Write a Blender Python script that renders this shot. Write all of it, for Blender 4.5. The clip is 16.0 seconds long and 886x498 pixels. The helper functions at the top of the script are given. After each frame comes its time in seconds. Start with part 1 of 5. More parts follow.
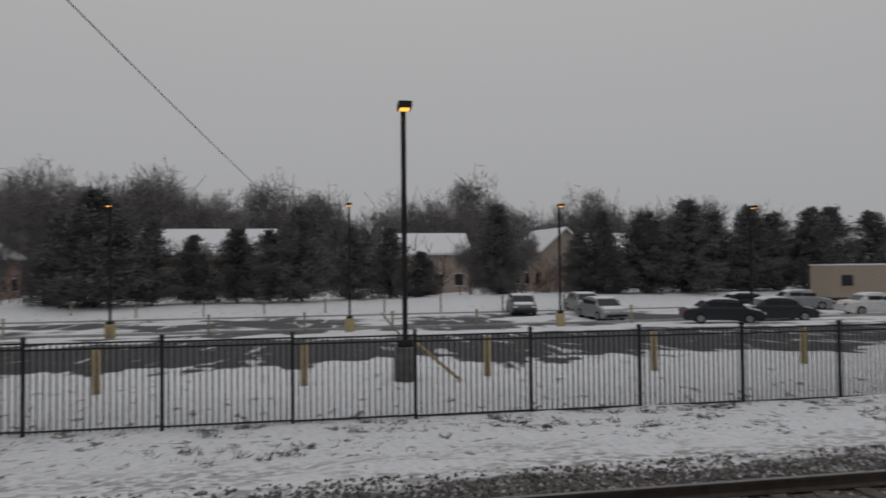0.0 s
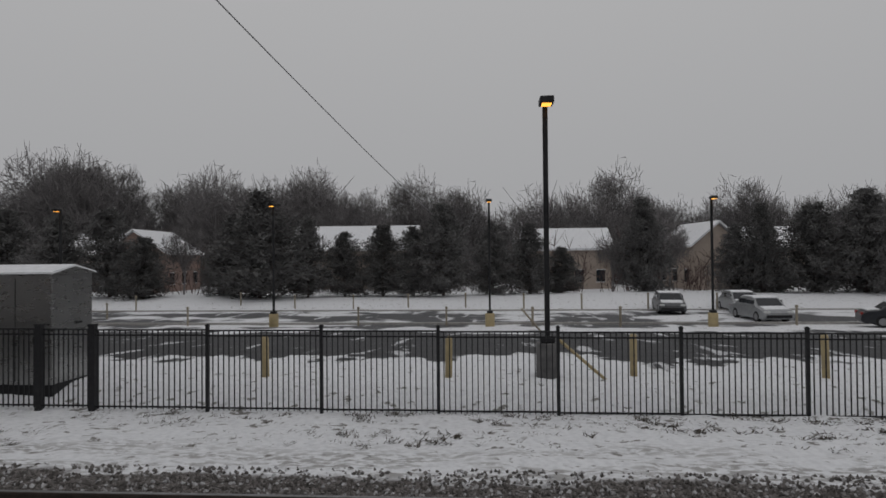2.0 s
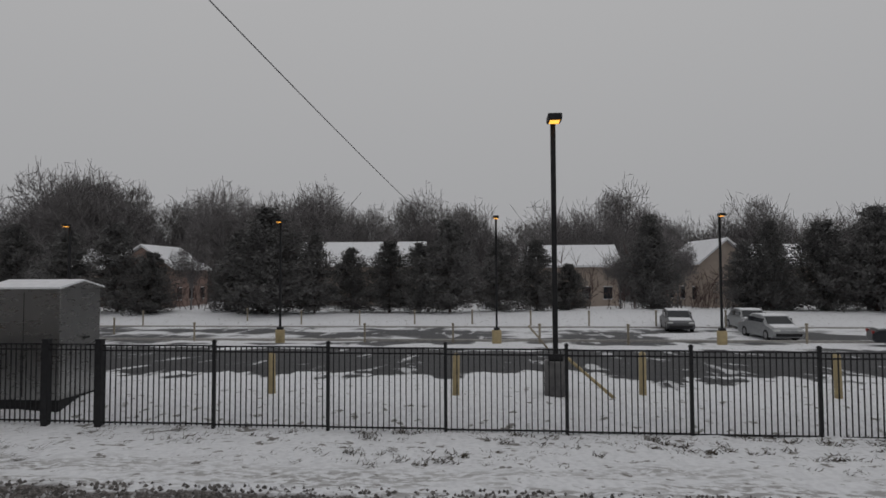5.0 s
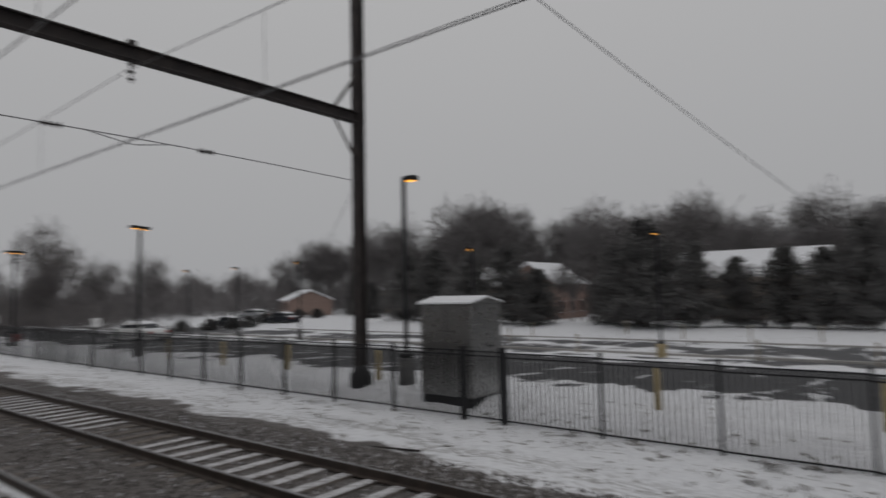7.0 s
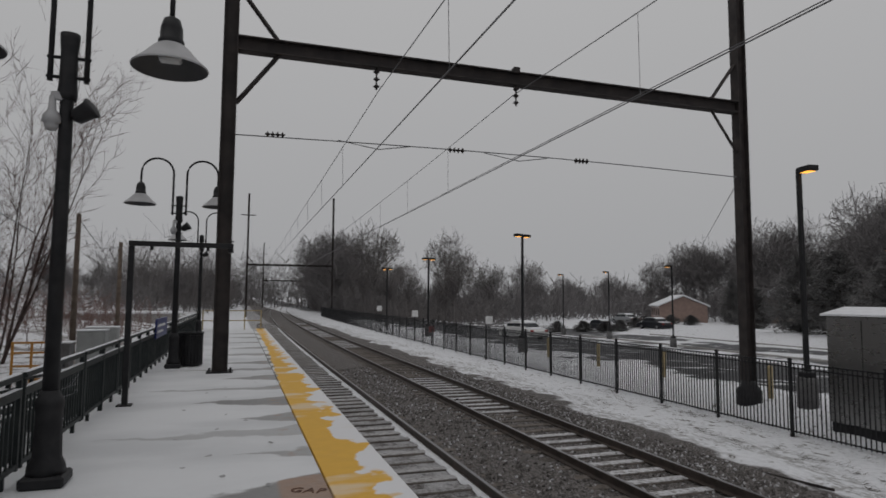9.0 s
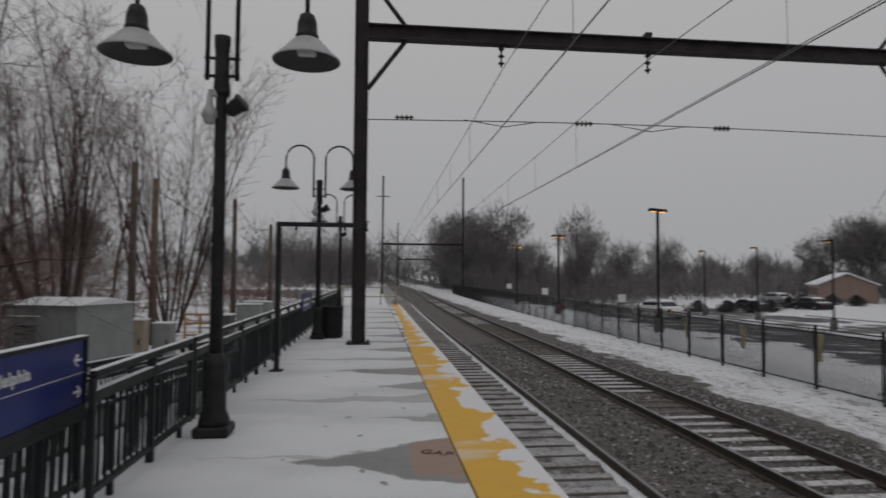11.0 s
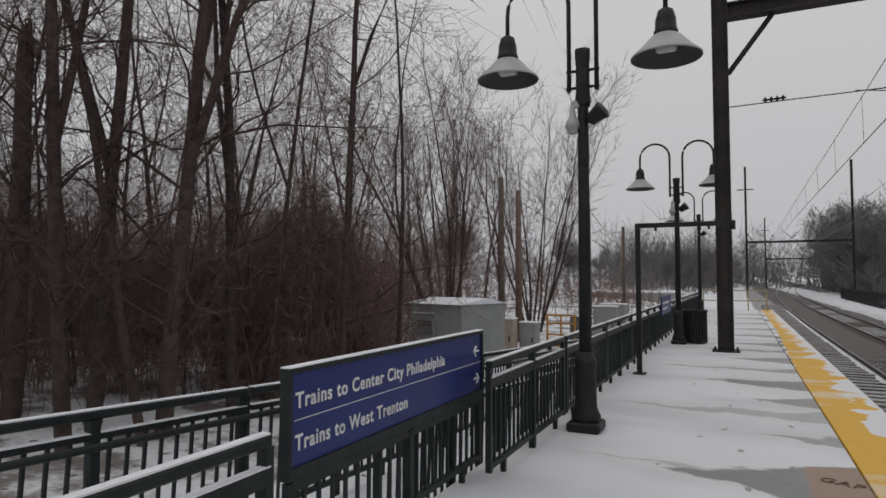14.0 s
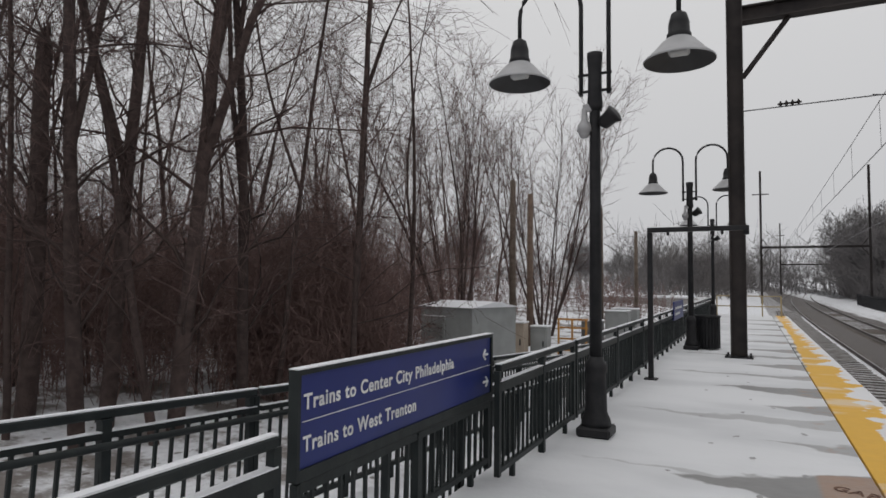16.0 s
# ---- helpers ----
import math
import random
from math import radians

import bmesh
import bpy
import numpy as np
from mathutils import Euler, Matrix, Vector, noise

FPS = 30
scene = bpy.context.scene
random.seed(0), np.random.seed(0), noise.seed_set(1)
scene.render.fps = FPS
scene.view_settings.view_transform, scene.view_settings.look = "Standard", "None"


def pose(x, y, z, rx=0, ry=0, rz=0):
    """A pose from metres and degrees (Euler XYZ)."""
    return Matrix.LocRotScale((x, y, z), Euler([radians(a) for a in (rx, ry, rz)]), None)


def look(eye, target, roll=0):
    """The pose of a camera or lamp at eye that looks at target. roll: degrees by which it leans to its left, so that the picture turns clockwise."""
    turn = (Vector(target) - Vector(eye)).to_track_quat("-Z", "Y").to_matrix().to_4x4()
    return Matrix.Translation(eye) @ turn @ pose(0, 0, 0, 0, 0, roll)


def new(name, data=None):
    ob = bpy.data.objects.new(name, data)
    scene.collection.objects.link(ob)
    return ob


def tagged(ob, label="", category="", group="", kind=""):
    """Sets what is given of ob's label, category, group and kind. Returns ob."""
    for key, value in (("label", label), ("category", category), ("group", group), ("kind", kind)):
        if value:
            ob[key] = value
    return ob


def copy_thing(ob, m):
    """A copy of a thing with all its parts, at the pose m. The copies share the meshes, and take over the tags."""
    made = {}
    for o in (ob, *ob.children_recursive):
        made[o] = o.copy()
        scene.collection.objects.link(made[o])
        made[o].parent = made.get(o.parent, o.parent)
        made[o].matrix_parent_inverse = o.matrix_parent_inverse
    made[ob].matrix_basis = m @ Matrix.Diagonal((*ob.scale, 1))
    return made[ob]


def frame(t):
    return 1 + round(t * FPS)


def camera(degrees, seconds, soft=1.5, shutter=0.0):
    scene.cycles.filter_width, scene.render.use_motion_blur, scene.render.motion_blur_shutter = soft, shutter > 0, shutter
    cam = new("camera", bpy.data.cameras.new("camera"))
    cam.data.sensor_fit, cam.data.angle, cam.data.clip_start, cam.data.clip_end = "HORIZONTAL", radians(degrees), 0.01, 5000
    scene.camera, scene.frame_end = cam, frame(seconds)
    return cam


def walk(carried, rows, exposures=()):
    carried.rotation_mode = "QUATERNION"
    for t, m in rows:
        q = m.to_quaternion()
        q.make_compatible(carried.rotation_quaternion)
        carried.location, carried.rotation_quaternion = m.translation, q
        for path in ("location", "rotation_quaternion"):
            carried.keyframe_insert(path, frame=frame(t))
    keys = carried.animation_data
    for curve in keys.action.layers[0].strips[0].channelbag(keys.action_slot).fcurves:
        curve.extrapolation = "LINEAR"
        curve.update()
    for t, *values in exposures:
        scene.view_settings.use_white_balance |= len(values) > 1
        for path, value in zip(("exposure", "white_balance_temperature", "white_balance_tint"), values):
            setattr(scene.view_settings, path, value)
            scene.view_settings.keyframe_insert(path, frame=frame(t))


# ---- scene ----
cam = camera(71.5, 16.0, soft=1.6, shutter=0.45)
PATH = [
    (0, pose(0.282, -0.156, 1.516, 91.24, 0.60, -98.97)),
    (0.5, pose(0.228, -0.098, 1.511, 91.20, 0.38, -91.68)),
    (1, pose(0.214, -0.082, 1.539, 91.35, 0.78, -88.12)),
    (1.5, pose(0.193, -0.078, 1.549, 91.00, 0.57, -86.68)),
    (2, pose(0.181, -0.066, 1.531, 90.93, 0.49, -86.15)),
    (2.5, pose(0.189, -0.063, 1.541, 91.03, 0.73, -86.38)),
    (3, pose(0.204, -0.078, 1.543, 91.49, 0.89, -86.65)),
    (3.5, pose(0.205, -0.063, 1.536, 91.94, 0.82, -86.02)),
    (5.8, pose(0.205, -0.034, 1.544, 92.46, 0.08, -85.39)),
    (6, pose(0.203, -0.032, 1.544, 92.06, 0.15, -84.29)),
    (6.5, pose(0.189, 0.016, 1.583, 92.52, -0.12, -72.33)),
    (7, pose(0.077, 0.017, 1.583, 94.05, 1.23, -51.64)),
    (7.5, pose(0.071, 0.061, 1.555, 94.61, -0.14, -36.78)),
    (8, pose(0.050, 0.059, 1.612, 94.71, 0.32, -28.22)),
    (8.5, pose(0.043, 0.073, 1.571, 95.21, -0.10, -21.50)),
    (8.7, pose(-0.049, 0.147, 1.600, 95.05, -0.17, -19.95)),
    (10.8, pose(0.006, -0.005, 1.554, 92.67, -0.83, -8.91)),
    (11, pose(0.000, 0.000, 1.562, 92.60, -0.39, -6.27)),
    (11.5, pose(-0.030, -0.019, 1.551, 92.65, 0.08, 3.63)),
    (12, pose(-0.068, -0.065, 1.549, 92.85, -0.31, 14.82)),
    (12.5, pose(-0.116, -0.078, 1.552, 92.63, -0.50, 20.73)),
    (13, pose(-0.129, -0.072, 1.554, 92.76, -0.41, 23.23)),
    (13.5, pose(-0.127, -0.078, 1.559, 92.69, -0.21, 24.67)),
    (14, pose(-0.122, -0.084, 1.555, 92.73, -0.05, 25.59)),
    (14.5, pose(-0.122, -0.080, 1.555, 92.80, -0.09, 25.88)),
    (15, pose(-0.116, -0.081, 1.553, 92.89, 0.13, 26.29)),
    (15.5, pose(-0.109, -0.085, 1.552, 93.01, 0.11, 26.41)),
    (16, pose(-0.109, -0.080, 1.555, 93.00, -0.53, 26.66)),
]
walk(cam, PATH, [(0, 0.0), (12.0, -0.02), (12.5, 0.10), (13, 0.28), (13.5, 0.38), (14.5, 0.50), (16, 0.62)])

# ---- world, sun and exposure ----
world = bpy.data.worlds.new("overcast_sky")
scene.world = world
world.use_nodes = True
wt = world.node_tree
wt.nodes.clear()
w_out = wt.nodes.new("ShaderNodeOutputWorld")
w_bg = wt.nodes.new("ShaderNodeBackground")
w_geo = wt.nodes.new("ShaderNodeTexCoord")
w_sep = wt.nodes.new("ShaderNodeSeparateXYZ")
w_ramp = wt.nodes.new("ShaderNodeValToRGB")
w_ramp.color_ramp.elements[0].position, w_ramp.color_ramp.elements[0].color = 0.0, (0.402, 0.405, 0.418, 1)
w_ramp.color_ramp.elements[1].position, w_ramp.color_ramp.elements[1].color = 0.55, (0.522, 0.52, 0.525, 1)
wt.links.new(w_geo.outputs["Generated"], w_sep.inputs[0])
wt.links.new(w_sep.outputs[2], w_ramp.inputs[0])
wt.links.new(w_ramp.outputs[0], w_bg.inputs[0])
w_bg.inputs[1].default_value = 0.85
wt.links.new(w_bg.outputs[0], w_out.inputs[0])

sun_data = bpy.data.lights.new("sun", "SUN")
sun_data.energy, sun_data.angle, sun_data.color = 0.22, radians(40), (1.0, 0.97, 0.93)
sun = new("sun", sun_data)
sun.matrix_world = look((0, 0, 60), (18, 14, 0))


# ---- materials ----
def mat(name, color, rough=0.7, metal=0.0, color2=None, scale=6.0, detail=4.0, bump=0.0, bump_scale=40.0, spec=0.4, vary=0.0, lo=0.35, hi=0.65):
    """A plain surface: two colours mixed by a noise of world size, with a fine bump."""
    m = bpy.data.materials.new(name)
    m.use_nodes = True
    t = m.node_tree
    b = t.nodes["Principled BSDF"]
    b.inputs["Roughness"].default_value, b.inputs["Metallic"].default_value = rough, metal
    b.inputs["Specular IOR Level"].default_value = spec
    geo = t.nodes.new("ShaderNodeNewGeometry")
    c2 = color2 or tuple(c * 0.8 for c in color)
    n = t.nodes.new("ShaderNodeTexNoise")
    n.inputs["Scale"].default_value, n.inputs["Detail"].default_value = scale, detail
    t.links.new(geo.outputs["Position"], n.inputs["Vector"])
    r = t.nodes.new("ShaderNodeValToRGB")
    r.color_ramp.elements[0].position, r.color_ramp.elements[0].color = lo, (*color, 1)
    r.color_ramp.elements[1].position, r.color_ramp.elements[1].color = hi, (*c2, 1)
    t.links.new(n.outputs["Fac"], r.inputs[0])
    out = r.outputs[0]
    if vary:
        info = t.nodes.new("ShaderNodeObjectInfo")
        hsv = t.nodes.new("ShaderNodeHueSaturation")
        mr = t.nodes.new("ShaderNodeMapRange")
        mr.inputs[3].default_value, mr.inputs[4].default_value = 1 - vary, 1 + vary
        t.links.new(info.outputs["Random"], mr.inputs[0])
        t.links.new(mr.outputs[0], hsv.inputs["Value"])
        t.links.new(out, hsv.inputs["Color"])
        out = hsv.outputs[0]
    t.links.new(out, b.inputs["Base Color"])
    if bump:
        n2 = t.nodes.new("ShaderNodeTexNoise")
        n2.inputs["Scale"].default_value, n2.inputs["Detail"].default_value = bump_scale, 5
        t.links.new(geo.outputs["Position"], n2.inputs["Vector"])
        bp = t.nodes.new("ShaderNodeBump")
        bp.inputs["Strength"].default_value, bp.inputs["Distance"].default_value = bump, 0.03
        t.links.new(n2.outputs["Fac"], bp.inputs["Height"])
        t.links.new(bp.outputs[0], b.inputs["Normal"])
    return m


def glow(name, color, strength):
    m = bpy.data.materials.new(name)
    m.use_nodes = True
    b = m.node_tree.nodes["Principled BSDF"]
    b.inputs["Base Color"].default_value = (*color, 1)
    b.inputs["Emission Color"].default_value = (*color, 1)
    b.inputs["Emission Strength"].default_value = strength
    return m


def graph(name, rough=0.9):
    """An empty material and small helpers to wire noises and masks into its colour."""
    m = bpy.data.materials.new(name)
    m.use_nodes = True
    t = m.node_tree
    b = t.nodes["Principled BSDF"]
    b.inputs["Roughness"].default_value = rough
    geo = t.nodes.new("ShaderNodeNewGeometry")
    sep = t.nodes.new("ShaderNodeSeparateXYZ")
    t.links.new(geo.outputs["Position"], sep.inputs[0])

    def link(a, s):
        if isinstance(a, (int, float)):
            s.default_value = a
        elif isinstance(a, tuple):
            s.default_value = (*a, 1) if len(a) == 3 else a
        else:
            t.links.new(a, s)

    def op(kind, a, b_=0.0, c=0.0):
        n = t.nodes.new("ShaderNodeMath")
        n.operation = kind
        link(a, n.inputs[0]), link(b_, n.inputs[1]), link(c, n.inputs[2])
        return n.outputs[0]

    def noise_at(scale, detail=4.0, stretch=(1, 1, 1), rough_=0.5):
        mp = t.nodes.new("ShaderNodeMapping")
        mp.inputs["Scale"].default_value = stretch
        t.links.new(geo.outputs["Position"], mp.inputs[0])
        n = t.nodes.new("ShaderNodeTexNoise")
        n.inputs["Scale"].default_value, n.inputs["Detail"].default_value = scale, detail
        n.inputs["Roughness"].default_value = rough_
        t.links.new(mp.outputs[0], n.inputs["Vector"])
        return n.outputs["Fac"]

    def step(v, lo, hi):
        n = t.nodes.new("ShaderNodeMapRange")
        n.interpolation_type = "SMOOTHSTEP"
        link(v, n.inputs[0])
        n.inputs[1].default_value, n.inputs[2].default_value = lo, hi
        return n.outputs[0]

    def mix(f, a, b_):
        n = t.nodes.new("ShaderNodeMix")
        n.data_type = "RGBA"
        link(f, n.inputs[0]), link(a, n.inputs[6]), link(b_, n.inputs[7])
        return n.outputs[2]

    def bump(h, strength, dist):
        n = t.nodes.new("ShaderNodeBump")
        n.inputs["Strength"].default_value, n.inputs["Distance"].default_value = strength, dist
        t.links.new(h, n.inputs["Height"])
        t.links.new(n.outputs[0], b.inputs["Normal"])

    return m, t, b, sep.outputs, link, op, noise_at, step, mix, bump


def ground_material():
    m, t, b, (px, py, pz), link, op, noise_at, step, mix, bump = graph("snowy_ground")
    big, mid, fine = noise_at(0.22, 3), noise_at(1.3, 5), noise_at(9.0, 5)
    snow = mix(step(fine, 0.35, 0.75), (0.78, 0.79, 0.82), (0.66, 0.67, 0.70))
    grass = mix(fine, (0.075, 0.066, 0.055), (0.16, 0.145, 0.125))
    stone = mix(step(noise_at(30, 3), 0.38, 0.62), (0.042, 0.038, 0.036), (0.21, 0.190, 0.182))
    stone = mix(op("MULTIPLY", step(noise_at(16, 4), 0.58, 0.72), 0.7), stone, (0.50, 0.50, 0.52))
    asphalt = mix(noise_at(30, 3), (0.045, 0.046, 0.05), (0.075, 0.075, 0.08))
    # tufts of dead grass that show through the snow, on the bank most
    bank = op("MULTIPLY", step(px, 9.0, 11.5), op("SUBTRACT", 1.0, step(px, 13.2, 13.6)))
    tuft = op("MULTIPLY", step(op("MULTIPLY_ADD", bank, 0.035, noise_at(4.6, 4, (1.0, 0.8, 1.0), 0.55)), 0.615, 0.67), step(mid, 0.38, 0.52))
    col = mix(op("MULTIPLY", tuft, 0.85), snow, grass)
    # scoured strip of gravel beside the far track
    edge = op("ADD", px, op("MULTIPLY_ADD", noise_at(0.45, 4), -1.6, 0.8))
    edge = op("ADD", edge, op("MULTIPLY_ADD", noise_at(2.4, 4, (1, 0.6, 1)), -1.0, 0.5))
    edge = op("SUBTRACT", edge, op("MULTIPLY", step(py, 5.0, 10.0), op("MULTIPLY_ADD", noise_at(0.8, 4, (1, 0.5, 1)), 2.4, -0.25)))
    right = step(px, 1.2, 1.5)
    gravel = op("MULTIPLY", right, op("SUBTRACT", 1.0, step(edge, 8.25, 8.55)))
    col = mix(gravel, col, stone)
    dust = op("MULTIPLY", op("SUBTRACT", 1.0, step(px, 3.4, 3.9)), step(noise_at(2.6, 5, (1, 0.6, 1), 0.7), 0.34, 0.60))
    col = mix(op("MULTIPLY", op("MULTIPLY", dust, right), 0.72), col, (0.60, 0.60, 0.62))
    thin = op("MULTIPLY", op("MULTIPLY", step(edge, 8.3, 8.7), op("SUBTRACT", 1.0, step(edge, 9.4, 10.6))), op("MULTIPLY", step(noise_at(1.1, 5, (1, 0.30, 1), 0.65), 0.42, 0.54), step(noise_at(8.0, 5, (1, 0.5, 1), 0.6), 0.44, 0.56)))
    col = mix(op("MULTIPLY", thin, 0.72), col, (0.22, 0.21, 0.20))
    # the car park: ploughed lanes of asphalt between drifts of snow
    wob = op("ADD", px, op("MULTIPLY_ADD", noise_at(0.30, 4, (1, 0.6, 1)), -9.0, 4.5))
    wob = op("ADD", wob, op("MULTIPLY_ADD", noise_at(0.62, 5, (0.4, 0.8, 1), 0.55), -9.5, 4.75))
    lane = op("MULTIPLY", step(wob, 16.9, 17.3), op("SUBTRACT", 1.0, step(wob, 30.0, 31.0)))
    lane2 = op("MULTIPLY", op("MULTIPLY", step(wob, 34.5, 35.5), op("SUBTRACT", 1.0, step(wob, 44.0, 46.0))), step(noise_at(0.32, 4, (0.55, 0.4, 1)), 0.45, 0.51))
    lot = op("MAXIMUM", lane, op("MULTIPLY", lane2, 0.95))
    streak = step(noise_at(0.8, 5, (0.35, 1.3, 1), 0.6), 0.58, 0.64)
    lot = op("MULTIPLY", lot, op("SUBTRACT", 1.0, op("MULTIPLY", streak, 0.75)))
    lot = op("MULTIPLY", lot, op("LESS_THAN", px, 46.5))
    col = mix(lot, col, asphalt)
    # woodland floor: leaves between patches of snow
    wood = op("MULTIPLY", op("LESS_THAN", px, -5.2), step(noise_at(0.75, 6, (1, 1, 1), 0.65), 0.47, 0.60))
    col = mix(op("MULTIPLY", wood, 0.85), col, (0.105, 0.08, 0.062))
    link(col, b.inputs["Base Color"])
    ridge = op("MULTIPLY", noise_at(2.6, 5, (1.0, 0.42, 1), 0.6), op("MULTIPLY_ADD", step(px, 8.6, 9.6), 1.6, 0.2))
    bump(op("ADD", op("ADD", op("MULTIPLY", noise_at(24, 4), op("ADD", gravel, 0.25)), mid), ridge), 0.85, 0.07)
    return m


def platform_material():
    m, t, b, (px, py, pz), link, op, noise_at, step, mix, bump = graph("trodden_platform_snow", 0.75)
    fine = noise_at(14, 4)
    snow = mix(step(noise_at(0.9, 4, (0.5, 1, 1)), 0.35, 0.7), (0.72, 0.73, 0.75), (0.60, 0.61, 0.63))
    wet = mix(noise_at(5, 5), (0.13, 0.127, 0.125), (0.21, 0.205, 0.20))
    # wind-blown wet tongues that run in from the edge, each with its own reach
    wob = op("MULTIPLY_ADD", noise_at(1.7, 4), 0.9, -0.45)
    yw = op("ADD", py, op("MULTIPLY", wob, 0.7))
    bare = 0.0
    for yc, half, tip, force in ((5.35, 0.62, -0.75, 1.0), (5.5, 0.16, -1.5, 0.45), (6.9, 0.16, 0.0, 0.7), (8.0, 0.26, -1.5, 0.5), (8.9, 0.34, 0.0, 0.8), (10.3, 0.40, -0.7, 1.0), (11.8, 0.20, -1.6, 0.7), (13.3, 0.42, -0.3, 0.9), (14.9, 0.22, -1.7, 0.8), (16.4, 0.40, -0.5, 0.9), (18.8, 0.35, -0.9, 0.8), (21.2, 0.4, -0.5, 0.8), (23.8, 0.35, -1.0, 0.8), (26.8, 0.5, -0.6, 0.8), (29.8, 0.5, -0.9, 0.8), (2.6, 0.4, -0.6, 0.9), (-0.5, 0.4, -0.8, 0.9)):
        grow = op("MULTIPLY", op("MULTIPLY_ADD", px, 1.0 / (0.75 - tip), -tip / (0.75 - tip)), half * 1.15)
        near = op("SUBTRACT", grow, op("ABSOLUTE", op("SUBTRACT", yw, yc)))
        near = op("ADD", near, op("MULTIPLY_ADD", noise_at(5.0, 4), 0.10, -0.05))
        bare = op("MAXIMUM", bare, op("MULTIPLY", step(near, -0.03, 0.05), force))
    col = mix(op("MULTIPLY", bare, 0.9), snow, wet)
    rust = op("MULTIPLY", op("MULTIPLY", bare, step(px, 0.35, 0.60)), step(noise_at(7, 4), 0.52, 0.64))
    patch = op("MULTIPLY", op("MULTIPLY", step(py, 4.85, 4.95), op("SUBTRACT", 1.0, step(py, 5.9, 6.0))), step(px, 0.30, 0.36))
    rust = op("MAXIMUM", rust, op("MULTIPLY", op("MULTIPLY", bare, patch), op("MULTIPLY_ADD", noise_at(9, 4), 0.8, 0.55)))
    col = mix(op("MINIMUM", op("MULTIPLY", rust, 0.62), 0.8), col, (0.36, 0.19, 0.10))
    link(col, b.inputs["Base Color"])
    link(op("MULTIPLY_ADD", bare, -0.35, 0.8), b.inputs["Roughness"])
    bump(op("ADD", op("MULTIPLY", fine, 0.3), noise_at(2.2, 4)), 0.35, 0.04)
    return m


def tactile_material():
    m, t, b, (px, py, pz), link, op, noise_at, step, mix, bump = graph("yellow_tactile_strip", 0.7)
    yellow = mix(noise_at(6, 5), (0.78, 0.45, 0.05), (0.66, 0.37, 0.05))
    drift = op("ADD", noise_at(2.1, 3, (1, 0.9, 1), 0.45), op("MULTIPLY", op("SUBTRACT", px, 1.20), 0.85))
    col = mix(step(drift, 0.475, 0.525), yellow, (0.74, 0.74, 0.76))
    col = mix(op("MULTIPLY", step(noise_at(1.2, 4, (0.5, 1.2, 1)), 0.55, 0.66), 0.5), col, (0.72, 0.70, 0.66))
    inner = op("MULTIPLY_ADD", step(py, 9.0, 22.0), 0.20, 0.70)
    inner = op("ADD", inner, op("MULTIPLY_ADD", noise_at(1.6, 4, (0.4, 1, 1)), 0.22, -0.11))
    over = op("SUBTRACT", inner, px)
    col = mix(step(over, -0.015, 0.02), col, mix(step(noise_at(1.1, 4, (0.3, 1.2, 1)), 0.48, 0.56), (0.70, 0.70, 0.72), (0.24, 0.23, 0.225)))
    link(col, b.inputs["Base Color"])
    bump(noise_at(40, 3), 0.3, 0.01)
    return m


def brushed_material():
    m, t, b, (px, py, pz), link, op, noise_at, step, mix, bump = graph("brushed_steel", 0.42)
    b.inputs["Metallic"].default_value = 1.0
    col = mix(noise_at(2.0, 4, (1, 1, 3)), (0.315, 0.315, 0.31), (0.35, 0.35, 0.345))
    link(mix(step(noise_at(0.9, 5, (3, 3, 0.4)), 0.5, 0.8), col, (0.28, 0.277, 0.27)), b.inputs["Base Color"])
    link(op("MULTIPLY_ADD", noise_at(4, 3, (1, 1, 3)), 0.08, 0.24), b.inputs["Roughness"])
    return m


def stone_material():
    """Loose stones, each of its own grey, some dusted white."""
    m, t, b, (px, py, pz), link, op, noise_at, step, mix, bump = graph("ballast_stone", 0.95)
    geo = t.nodes.new("ShaderNodeNewGeometry")
    ramp = t.nodes.new("ShaderNodeValToRGB")
    els = ramp.color_ramp.elements
    els[0].position, els[0].color = 0.0, (0.055, 0.051, 0.048, 1)
    els[1].position, els[1].color = 1.0, (0.62, 0.62, 0.64, 1)
    for p, c in ((0.5, (0.15, 0.138, 0.132, 1)), (0.78, (0.25, 0.235, 0.228, 1)), (0.86, (0.50, 0.50, 0.52, 1))):
        els.new(p).color = c
    t.links.new(geo.outputs["Random Per Island"], ramp.inputs[0])
    link(mix(op("MULTIPLY", noise_at(40, 2), 0.4), ramp.outputs[0], (0.12, 0.11, 0.105)), b.inputs["Base Color"])
    return m


GROUND, DECK, TACTILE, BRUSHED = ground_material(), platform_material(), tactile_material(), brushed_material()
SNOW = mat("settled_snow", (0.82, 0.83, 0.86), 0.85, color2=(0.72, 0.73, 0.76), scale=5, bump=0.3, bump_scale=12)
CONCRETE = mat("weathered_concrete", (0.30, 0.29, 0.28), 0.85, color2=(0.40, 0.39, 0.375), scale=4, bump=0.3)
PEDESTAL = mat("dark_grey_concrete", (0.10, 0.098, 0.10), 0.85, color2=(0.15, 0.147, 0.147), scale=5, bump=0.25)
BLACK = mat("black_painted_steel", (0.018, 0.018, 0.020), 0.5, color2=(0.028, 0.028, 0.030), scale=9, bump=0.05, spec=0.2)
RAILING = mat("dark_green_painted_steel", (0.016, 0.020, 0.021), 0.5, color2=(0.026, 0.031, 0.031), scale=8, bump=0.06, spec=0.2)
GIRDER = mat("dark_weathered_girder_steel", (0.028, 0.024, 0.024), 0.75, color2=(0.050, 0.041, 0.039), scale=3, bump=0.25)
